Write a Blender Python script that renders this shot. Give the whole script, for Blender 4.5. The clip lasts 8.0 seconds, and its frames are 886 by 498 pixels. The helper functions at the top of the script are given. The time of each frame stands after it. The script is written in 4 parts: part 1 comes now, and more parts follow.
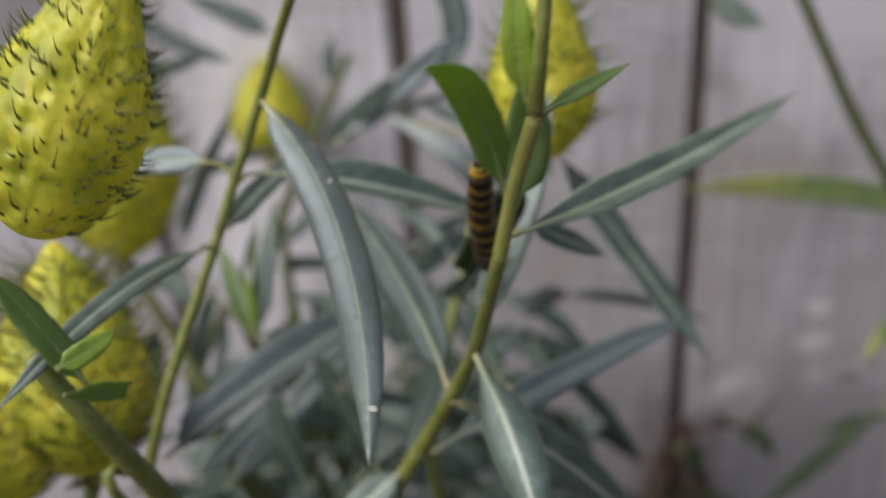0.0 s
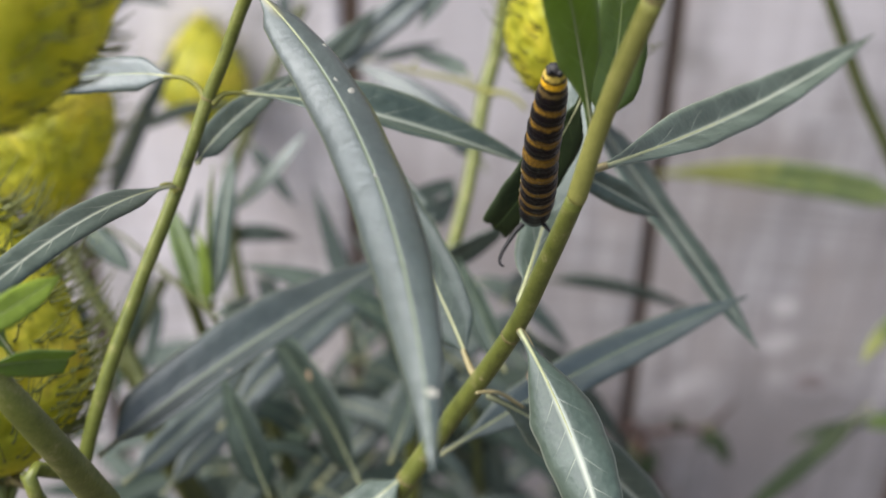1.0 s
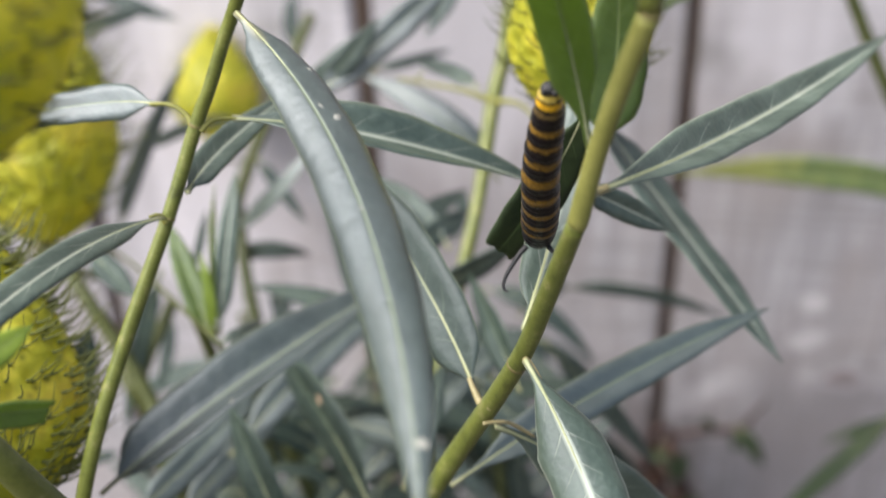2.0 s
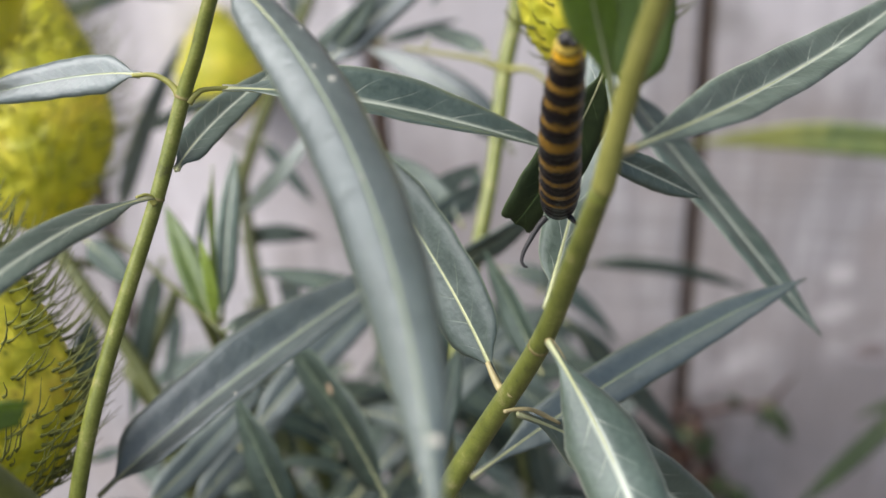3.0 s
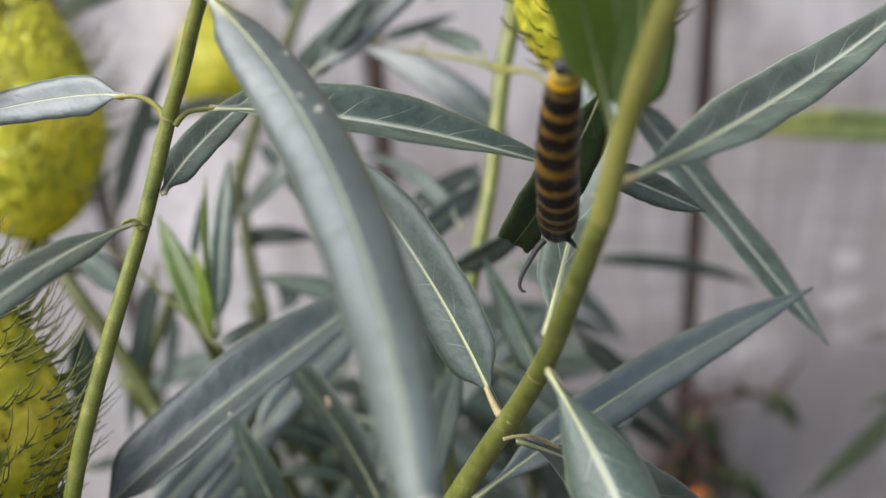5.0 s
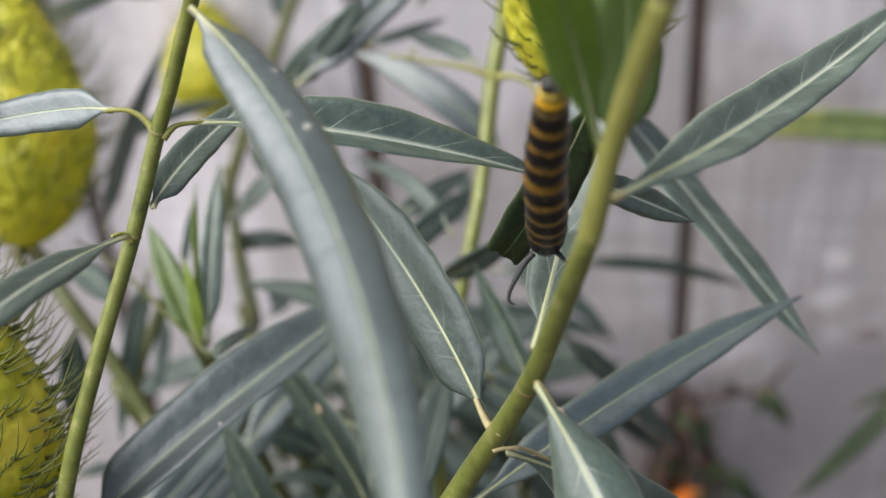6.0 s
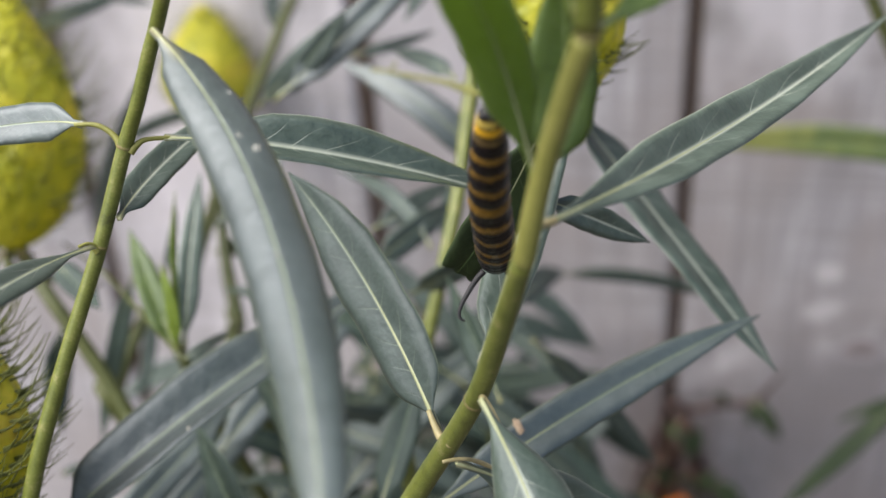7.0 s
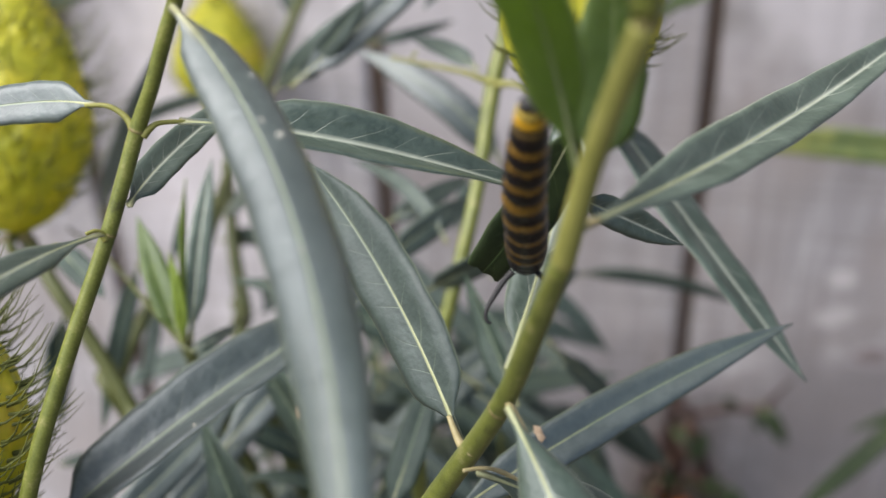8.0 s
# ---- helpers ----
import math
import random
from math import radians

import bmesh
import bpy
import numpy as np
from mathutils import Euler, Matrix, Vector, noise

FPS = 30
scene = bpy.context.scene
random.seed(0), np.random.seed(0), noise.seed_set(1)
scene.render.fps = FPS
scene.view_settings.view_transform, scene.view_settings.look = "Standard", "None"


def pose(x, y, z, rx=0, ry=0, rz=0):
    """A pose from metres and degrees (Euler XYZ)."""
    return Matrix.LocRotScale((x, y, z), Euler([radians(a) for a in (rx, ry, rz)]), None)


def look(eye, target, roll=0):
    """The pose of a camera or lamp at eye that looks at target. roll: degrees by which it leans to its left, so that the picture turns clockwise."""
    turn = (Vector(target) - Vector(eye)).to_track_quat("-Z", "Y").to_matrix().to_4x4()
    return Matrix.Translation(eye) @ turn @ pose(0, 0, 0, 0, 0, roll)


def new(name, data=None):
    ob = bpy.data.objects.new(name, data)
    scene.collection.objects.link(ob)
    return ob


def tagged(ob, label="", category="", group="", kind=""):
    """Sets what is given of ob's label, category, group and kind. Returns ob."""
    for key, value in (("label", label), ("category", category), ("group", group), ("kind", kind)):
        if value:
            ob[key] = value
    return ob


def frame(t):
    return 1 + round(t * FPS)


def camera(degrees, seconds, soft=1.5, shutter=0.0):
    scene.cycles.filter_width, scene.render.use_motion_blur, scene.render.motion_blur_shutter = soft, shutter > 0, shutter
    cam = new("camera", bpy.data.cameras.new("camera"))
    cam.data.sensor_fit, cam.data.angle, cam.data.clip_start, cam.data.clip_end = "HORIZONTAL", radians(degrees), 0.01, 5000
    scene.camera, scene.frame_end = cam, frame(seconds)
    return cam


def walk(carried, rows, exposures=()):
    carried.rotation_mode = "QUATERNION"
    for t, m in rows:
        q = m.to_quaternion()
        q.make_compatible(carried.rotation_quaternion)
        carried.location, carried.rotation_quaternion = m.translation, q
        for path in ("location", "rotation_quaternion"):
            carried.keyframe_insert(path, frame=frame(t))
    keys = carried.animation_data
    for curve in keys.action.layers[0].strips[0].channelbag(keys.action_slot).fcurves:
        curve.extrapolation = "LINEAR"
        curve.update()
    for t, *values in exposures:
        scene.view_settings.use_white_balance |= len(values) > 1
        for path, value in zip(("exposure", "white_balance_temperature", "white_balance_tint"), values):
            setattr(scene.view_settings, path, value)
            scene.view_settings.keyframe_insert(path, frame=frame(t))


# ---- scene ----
cam = camera(38.69, 8.0, shutter=0.5)
# seconds, eye, yaw to the left, pitch up, lean to the left
PATH = [
    (0.0, 0.0414, 0.0896, 1.0170, 12.74, -33.79, -3.58),
    (0.1, 0.0280, 0.1014, 1.0049, 11.40, -34.03, -3.04),
    (0.2, 0.0165, 0.1061, 1.0004, 10.25, -34.96, -1.42),
    (0.3, 0.0119, 0.1165, 0.9894, 9.87, -34.80, -1.01),
    (0.4, 0.0110, 0.1283, 0.9812, 9.81, -35.28, -1.89),
    (0.5, 0.0090, 0.1302, 0.9720, 9.32, -34.38, -0.51),
    (1.0, 0.0015, 0.1399, 0.9655, 7.65, -33.84, 0.99),
    (1.5, 0.0046, 0.1478, 0.9706, 8.59, -33.27, -0.09),
    (2.0, 0.0057, 0.1536, 0.9639, 9.25, -33.93, -1.62),
    (2.2, 0.0033, 0.1567, 0.9595, 8.95, -34.54, -2.05),
    (3.3, 0.0036, 0.1723, 0.9499, 10.45, -34.70, -4.11),
    (3.5, 0.0034, 0.1719, 0.9511, 10.40, -34.79, -4.14),
    (4.0, 0.0002, 0.1718, 0.9524, 9.60, -35.29, -3.64),
    (4.5, 0.0030, 0.1759, 0.9539, 10.28, -35.63, -4.19),
    (4.7, 0.0035, 0.1786, 0.9527, 10.51, -35.60, -4.67),
    (5.8, 0.0047, 0.1850, 0.9559, 10.42, -35.95, -4.58),
    (6.0, 0.0045, 0.1833, 0.9562, 10.09, -35.89, -4.59),
    (6.5, 0.0138, 0.1797, 0.9619, 10.77, -36.05, -4.72),
    (7.0, 0.0164, 0.1802, 0.9623, 10.69, -35.73, -3.82),
    (7.5, 0.0150, 0.1827, 0.9593, 10.44, -35.50, -2.83),
    (8.0, 0.0098, 0.1900, 0.9557, 10.79, -36.02, -2.29),
]


def eye_pose(x, y, z, yaw, pitch, roll):
    a, b = radians(yaw), radians(pitch)
    return look((x, y, z), (x - math.sin(a) * math.cos(b), y + math.cos(a) * math.cos(b), z + math.sin(b)), roll)


walk(cam, [(t, eye_pose(*p)) for t, *p in PATH], [(0.0, 0.10), (0.3, 0.25), (0.6, 0.42), (1.0, 0.60), (2.0, 0.79), (3.5, 0.64), (8.0, 0.59)])

# a close-up lens: sharp on the caterpillar, soft before and behind it
cam.data.dof.use_dof = True
cam.data.dof.focus_distance = 0.25
cam.data.dof.aperture_fstop = 10.5

# ---- light: bright overcast afternoon ----
world = bpy.data.worlds.new("sky")
scene.world = world
world.use_nodes = True
wn = world.node_tree.nodes
sky = wn.new("ShaderNodeTexSky")
sky.sky_type, sky.sun_disc = "NISHITA", False
sky.sun_elevation, sky.sun_rotation = radians(56), radians(-112)
sky.air_density, sky.dust_density, sky.ozone_density = 1.0, 4.0, 1.0
world.node_tree.links.new(sky.outputs[0], wn["Background"].inputs[0])
wn["Background"].inputs[1].default_value = 0.128
sun = new("sun", bpy.data.lights.new("sun", "SUN"))
sun.data.energy, sun.data.angle, sun.data.color = 4.3, radians(70), (0.98, 0.98, 0.935)
sun.matrix_world = look((-1.7, -0.3, 3.45), (0, 0.4, 0.75))


# ---- materials ----
FENCE_Y, GAP_X, BOARD = 0.912, 0.0472, 0.2150


def material(name, rough=0.6, spec=0.5):
    m = bpy.data.materials.new(name)
    m.use_nodes = True
    b = m.node_tree.nodes["Principled BSDF"]
    b.inputs["Roughness"].default_value = rough
    b.inputs["Specular IOR Level"].default_value = spec
    return m, m.node_tree, b


def node(nt, kind, **sets):
    n = nt.nodes.new(kind)
    for key, value in sets.items():
        if key == "op":
            n.operation = value
        elif key == "blend":
            n.blend_type = value
        else:
            n.inputs[key].default_value = value
    return n


def math_node(nt, op, a, b=None, clamp=False):
    n = nt.nodes.new("ShaderNodeMath")
    n.operation, n.use_clamp = op, clamp
    for k, v in enumerate((a, b)):
        if v is None:
            continue
        if isinstance(v, (int, float)):
            n.inputs[k].default_value = v
        else:
            nt.links.new(v, n.inputs[k])
    return n.outputs[0]


def noise_node(nt, vector, scale, detail=4.0, rough=0.6):
    n = node(nt, "ShaderNodeTexNoise", Scale=scale, Detail=detail, Roughness=rough)
    if vector is not None:
        nt.links.new(vector, n.inputs["Vector"])
    return n.outputs[0]


def ramp(nt, value, stops):
    r = nt.nodes.new("ShaderNodeValToRGB")
    r.color_ramp.elements[0].position, r.color_ramp.elements[0].color = stops[0][0], (*stops[0][1], 1)
    r.color_ramp.elements[1].position, r.color_ramp.elements[1].color = stops[-1][0], (*stops[-1][1], 1)
    for p, c in stops[1:-1]:
        r.color_ramp.elements.new(p).color = (*c, 1)
    nt.links.new(value, r.inputs[0])
    return r.outputs[0]


def mix(nt, fac, a, b, blend="MIX"):
    n = nt.nodes.new("ShaderNodeMix")
    n.data_type, n.blend_type = "RGBA", blend
    for sock, v in ((n.inputs[0], fac), (n.inputs[6], a), (n.inputs[7], b)):
        if isinstance(v, (int, float)):
            sock.default_value = v
        elif isinstance(v, tuple):
            sock.default_value = (*v, 1)
        else:
            nt.links.new(v, sock)
    return n.outputs[2]


def bump(nt, b, height, strength, distance):
    n = node(nt, "ShaderNodeBump", Strength=strength, Distance=distance)
    nt.links.new(height, n.inputs["Height"])
    nt.links.new(n.outputs[0], b.inputs["Normal"])


def thin_light(nt, b, colour, share):
    """Light that passes through a leaf or a pod's skin."""
    tr, mx = nt.nodes.new("ShaderNodeBsdfTranslucent"), nt.nodes.new("ShaderNodeMixShader")
    if isinstance(colour, tuple):
        tr.inputs[0].default_value = (*colour, 1)
    else:
        nt.links.new(colour, tr.inputs[0])
    mx.inputs[0].default_value = share
    nt.links.new(b.outputs[0], mx.inputs[1])
    nt.links.new(tr.outputs[0], mx.inputs[2])
    nt.links.new(mx.outputs[0], nt.nodes["Material Output"].inputs[0])


PETIOLE_COLOUR = (0.31, 0.27, 0.11)


def leaf_material(name, dark, light, vein, through_colour, rough=0.42, share=0.15, tip=None, spec=0.5, coat=0.15, veining=1.0, gloss=0.40, spine=0.06):
    m, nt, b = material(name, rough, spec)
    uv, obj, info = nt.nodes.new("ShaderNodeUVMap"), nt.nodes.new("ShaderNodeTexCoord"), nt.nodes.new("ShaderNodeObjectInfo")
    sep = nt.nodes.new("ShaderNodeSeparateXYZ")
    nt.links.new(uv.outputs[0], sep.inputs[0])
    u, v = sep.outputs[0], sep.outputs[1]
    across = math_node(nt, "MULTIPLY", math_node(nt, "ABSOLUTE", math_node(nt, "SUBTRACT", v, 0.5)), 2.0)
    broad = noise_node(nt, obj.outputs["Object"], 90, 3)
    fine = noise_node(nt, obj.outputs["Object"], 900, 3)
    col = mix(nt, ramp(nt, broad, [(0.38, (0, 0, 0)), (0.66, (1, 1, 1))]), dark, light)
    col = mix(nt, 0.25, col, ramp(nt, fine, [(0.3, tuple(c * 0.6 for c in dark)), (0.7, tuple(c * 1.3 for c in light))]))
    if tip:
        col = mix(nt, ramp(nt, math_node(nt, "ADD", u, math_node(nt, "MULTIPLY", broad, 0.5)), [(0.75, (0, 0, 0)), (1.2, (1, 1, 1))]), col, tip)
    # side veins run outwards and forwards from the midrib
    wob = math_node(nt, "MULTIPLY", noise_node(nt, obj.outputs["Object"], 45, 1), 1.6)
    phase = math_node(nt, "ADD", math_node(nt, "SUBTRACT", math_node(nt, "MULTIPLY", u, 9.5), math_node(nt, "MULTIPLY", across, 1.15)), wob)
    saw = math_node(nt, "ABSOLUTE", math_node(nt, "SUBTRACT", math_node(nt, "FRACT", phase), 0.5))
    side = ramp(nt, saw, [(0.007, (1, 1, 1)), (0.034, (0, 0, 0))])
    patchy = ramp(nt, noise_node(nt, obj.outputs["Object"], 150, 2), [(0.35, (0.25, 0.25, 0.25)), (0.62, (1, 1, 1))])
    side = math_node(nt, "MULTIPLY", math_node(nt, "MULTIPLY", side, patchy), math_node(nt, "SUBTRACT", 1.0, math_node(nt, "MULTIPLY", across, 1.35), True))
    side = math_node(nt, "MULTIPLY", side, veining)
    rib = ramp(nt, across, [(0.015, (1, 1, 1)), (spine, (0, 0, 0))])
    rim = ramp(nt, across, [(0.94, (0, 0, 0)), (0.99, (0.45, 0.45, 0.45))])
    veins = math_node(nt, "MAXIMUM", math_node(nt, "MAXIMUM", side, math_node(nt, "MULTIPLY", rib, 0.85)), rim)
    col = mix(nt, veins, col, vein)
    # the blade runs into a tan petiole
    col = mix(nt, ramp(nt, math_node(nt, "ADD", u, math_node(nt, "MULTIPLY", across, 0.10)), [(0.05, (0.8, 0.8, 0.8)), (0.13, (0, 0, 0))]), col, PETIOLE_COLOUR)
    shade = math_node(nt, "MULTIPLY_ADD", info.outputs["Random"], 0.35)
    shade.node.inputs[2].default_value = 0.82
    bright = nt.nodes.new("ShaderNodeHueSaturation")
    nt.links.new(col, bright.inputs["Color"])
    nt.links.new(shade, bright.inputs["Value"])
    nt.links.new(bright.outputs[0], b.inputs["Base Color"])
    nt.links.new(math_node(nt, "MULTIPLY_ADD", fine, 0.3), b.inputs["Roughness"])
    b.inputs["Roughness"].links[0].from_node.inputs[2].default_value = rough - 0.12
    height = math_node(nt, "ADD", math_node(nt, "MULTIPLY", veins, -0.6), math_node(nt, "ADD", math_node(nt, "MULTIPLY", fine, 0.35), math_node(nt, "MULTIPLY", noise_node(nt, obj.outputs["Object"], 260, 2), 1.1)))
    bump(nt, b, height, 0.5, 0.0006)
    # a waxy bloom gives the upper skin a second, softer gloss
    b.inputs["Coat Weight"].default_value, b.inputs["Coat Roughness"].default_value, b.inputs["IOR"].default_value = coat, gloss, 1.5
    b.inputs["Specular Tint"].default_value = (0.87, 0.91, 1.0, 1.0)
    thin_light(nt, b, through_colour, share)
    return m


LEAF = leaf_material("leaf_grey_green", (0.044, 0.065, 0.047), (0.092, 0.123, 0.096), (0.46, 0.49, 0.40), (0.10, 0.18, 0.07), 0.42, 0.08, spec=0.7, coat=0.3, veining=0.95, spine=0.13)
# darker copy of the grey-green leaf: shade among crowded leaves is in its colour
LEAF_SHADE = leaf_material("leaf_painted_shade", (0.027, 0.041, 0.034), (0.055, 0.075, 0.064), (0.24, 0.28, 0.19), (0.08, 0.14, 0.05), 0.48, 0.08, spec=0.55, coat=0.1, veining=0.5)
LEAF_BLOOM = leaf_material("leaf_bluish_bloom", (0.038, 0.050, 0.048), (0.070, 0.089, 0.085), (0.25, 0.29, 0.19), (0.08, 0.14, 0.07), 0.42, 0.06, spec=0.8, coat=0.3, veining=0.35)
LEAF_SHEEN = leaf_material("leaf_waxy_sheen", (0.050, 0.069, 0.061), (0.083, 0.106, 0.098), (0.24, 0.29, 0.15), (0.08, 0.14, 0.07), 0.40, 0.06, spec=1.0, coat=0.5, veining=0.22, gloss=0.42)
LEAF_FRESH = leaf_material("leaf_dark_green", (0.072, 0.112, 0.028), (0.120, 0.172, 0.050), (0.28, 0.34, 0.14), (0.36, 0.50, 0.06), 0.38, 0.42, coat=0.3)
# darkest copy: deep shade low in the plant painted into the leaf colour
LEAF_DEEP_SHADE = leaf_material("leaf_painted_deep_shade", (0.015, 0.027, 0.019), (0.032, 0.050, 0.038), (0.15, 0.19, 0.12), (0.06, 0.12, 0.04), 0.52, 0.06, spec=0.4, coat=0.0)
LEAF_YOUNG = leaf_material("leaf_young", (0.16, 0.23, 0.02), (0.24, 0.33, 0.035), (0.28, 0.34, 0.12), (0.34, 0.44, 0.06), 0.45, 0.3)
LEAF_YELLOW = leaf_material("leaf_yellowing", (0.09, 0.13, 0.05), (0.15, 0.19, 0.06), (0.26, 0.29, 0.12), (0.35, 0.42, 0.06), 0.5, 0.2, (0.26, 0.27, 0.08))

LEAF_WEED = leaf_material("leaf_weed", (0.014, 0.023, 0.008), (0.028, 0.043, 0.014), (0.08, 0.12, 0.04), (0.12, 0.22, 0.03), 0.55, 0.12, spec=0.3, coat=0.0)
LEAF_DRY = leaf_material("leaf_dry", (0.045, 0.022, 0.016), (0.085, 0.042, 0.030), (0.10, 0.06, 0.04), (0.10, 0.05, 0.03), 0.8, 0.15, None, 0.2)


def plain_material(name, stops, scale, rough=0.5, relief=0.2, size=0.0005, share=0.0, stretch=(1, 1, 1)):
    m, nt, b = material(name, rough)
    co, mp = nt.nodes.new("ShaderNodeTexCoord"), nt.nodes.new("ShaderNodeMapping")
    mp.inputs["Scale"].default_value = stretch
    nt.links.new(co.outputs["Object"], mp.inputs[0])
    broad, fine = noise_node(nt, mp.outputs[0], scale, 5), noise_node(nt, mp.outputs[0], scale * 8, 3)
    both = math_node(nt, "ADD", math_node(nt, "MULTIPLY", broad, 0.75), math_node(nt, "MULTIPLY", fine, 0.25))
    col = ramp(nt, both, stops)
    nt.links.new(col, b.inputs["Base Color"])
    bump(nt, b, both, relief, size)
    if share:
        thin_light(nt, b, col, share)
    return m


STEM = plain_material("stem_green", [(0.25, (0.050, 0.054, 0.014)), (0.40, (0.098, 0.114, 0.020)), (0.56, (0.134, 0.150, 0.030)), (0.70, (0.24, 0.22, 0.09))], 240, 0.40, 0.4)
STEM_OLD = plain_material("stem_olive", [(0.3, (0.15, 0.15, 0.030)), (0.55, (0.20, 0.195, 0.045)), (0.75, (0.26, 0.24, 0.08))], 220, 0.6, 0.3)
# darker copy of the green stem, with shade put into its colour
STEM_SHADE = plain_material("stem_painted_shade", [(0.3, (0.038, 0.046, 0.011)), (0.55, (0.066, 0.076, 0.018)), (0.75, (0.10, 0.09, 0.035))], 200, 0.55, 0.3)
PETIOLE = plain_material("petiole_tan", [(0.3, (0.24, 0.195, 0.085)), (0.7, (0.38, 0.32, 0.17))], 300, 0.5)
MIDRIB = plain_material("midrib_pale", [(0.3, (0.28, 0.30, 0.15)), (0.7, (0.40, 0.41, 0.24))], 200, 0.5)
SCAR = plain_material("node_scar", [(0.3, (0.13, 0.085, 0.035)), (0.6, (0.17, 0.15, 0.05)), (0.75, (0.24, 0.16, 0.08))], 500, 0.7)
BRISTLE = plain_material("bristle", [(0.3, (0.058, 0.068, 0.018)), (0.7, (0.14, 0.15, 0.03))], 300, 0.6)
BLACK = plain_material("caterpillar_black", [(0.3, (0.010, 0.009, 0.011)), (0.7, (0.020, 0.018, 0.020))], 700, 0.60, 0.3)
CREAM = plain_material("caterpillar_cream", [(0.3, (0.45, 0.38, 0.12)), (0.7, (0.62, 0.56, 0.28))], 700, 0.5)
TAN = plain_material("dry_spot", [(0.3, (0.30, 0.20, 0.12)), (0.7, (0.45, 0.34, 0.24))], 900, 0.8)
PALE = plain_material("pale_spot", [(0.3, (0.22, 0.22, 0.19)), (0.7, (0.32, 0.31, 0.28))], 900, 0.8)
VINE = plain_material("vine_red", [(0.3, (0.022, 0.009, 0.008)), (0.7, (0.050, 0.021, 0.016))], 200, 0.6)
PETAL = plain_material("petal_orange", [(0.3, (0.75, 0.16, 0.01)), (0.7, (0.9, 0.28, 0.02))], 300, 0.6, 0.2, 0.0005, 0.2)
SOIL = plain_material("soil", [(0.3, (0.035, 0.026, 0.02)), (0.5, (0.07, 0.055, 0.04)), (0.75, (0.12, 0.10, 0.075))], 18, 0.95, 0.9, 0.01)


def pod_skin():
    m, nt, b = material("pod_skin", 0.40)
    co = nt.nodes.new("ShaderNodeTexCoord")
    cells = node(nt, "ShaderNodeTexVoronoi", Scale=250.0)
    fuzz = noise_node(nt, co.outputs["Object"], 260, 2)
    mv = nt.nodes.new("ShaderNodeMapping")
    nt.links.new(co.outputs["Object"], mv.inputs[0])
    mv.inputs["Scale"].default_value = (1.0, 1.0, 0.8)
    nt.links.new(mv.outputs[0], cells.inputs["Vector"])
    broad = noise_node(nt, co.outputs["Object"], 60, 4)
    pillow = math_node(nt, "ADD", math_node(nt, "MULTIPLY", cells.outputs["Distance"], 0.8), math_node(nt, "MULTIPLY", fuzz, 0.25))
    col = ramp(nt, pillow, [(0.12, (0.22, 0.23, 0.03)), (0.24, (0.58, 0.52, 0.060)), (0.45, (0.76, 0.70, 0.075)), (0.75, (0.66, 0.62, 0.06))])
    col = mix(nt, ramp(nt, broad, [(0.36, (0.75, 0.75, 0.75)), (0.60, (0, 0, 0))]), col, (0.27, 0.31, 0.025))
    col = mix(nt, ramp(nt, broad, [(0.55, (0, 0, 0)), (0.72, (0.5, 0.5, 0.5))]), col, (0.70, 0.48, 0.10))
    nt.links.new(col, b.inputs["Base Color"])
    bump(nt, b, pillow, 0.5, 0.0012)
    thin_light(nt, b, col, 0.48)
    return m


POD = pod_skin()


def striped_skin():
    """Bands across the body, each from and to a share of its length, tail first."""
    m, nt, b = material("caterpillar_skin", 0.30, 0.18)
    uv, sep, co = nt.nodes.new("ShaderNodeUVMap"), nt.nodes.new("ShaderNodeSeparateXYZ"), nt.nodes.new("ShaderNodeTexCoord")
    nt.links.new(uv.outputs[0], sep.inputs[0])
    broad, fine = noise_node(nt, co.outputs["Object"], 420, 3), noise_node(nt, co.outputs["Object"], 1500, 3)
    along = math_node(nt, "ADD", sep.outputs[0], math_node(nt, "MULTIPLY", math_node(nt, "SUBTRACT", broad, 0.5), 0.034))
    black, OCHRE, DULL, YELLOW, PALE_Y = (0.006, 0.0045, 0.007), (0.21, 0.115, 0.018), (0.12, 0.08, 0.03), (0.72, 0.40, 0.022), (0.58, 0.42, 0.09)
    bands = [(0.011, 0.037, PALE_Y), (0.049, 0.076, YELLOW), (0.093, 0.11, DULL), (0.168, 0.196, OCHRE), (0.249, 0.279, OCHRE), (0.341, 0.377, OCHRE), (0.453, 0.496, OCHRE), (0.575, 0.612, OCHRE), (0.681, 0.715, OCHRE), (0.776, 0.801, OCHRE), (0.850, 0.869, OCHRE)]

    def stripes(some):
        stops = [(0.0, black)]
        for start, end, colour in some:
            stops += [(max(start - 0.004, 0.001), black), (start + 0.004, colour), (end - 0.005, colour), (end + 0.004, black)]
        return ramp(nt, along, [*stops, (1.0, black)])

    half = bands[5][1] + 0.012
    col = mix(nt, ramp(nt, along, [(half, (0, 0, 0)), (half + 0.002, (1, 1, 1))]), stripes(bands[:6]), stripes(bands[6:]))
    # worn, darker patches on the bands, and a pair of dark marks in the first one
    col = mix(nt, ramp(nt, fine, [(0.44, (0, 0, 0)), (0.72, (0.6, 0.6, 0.6))]), col, (0.02, 0.014, 0.010))
    nt.links.new(col, b.inputs["Base Color"])
    bump(nt, b, math_node(nt, "ADD", fine, math_node(nt, "MULTIPLY", broad, 0.6)), 0.4, 0.0005)
    return m


SKIN = striped_skin()


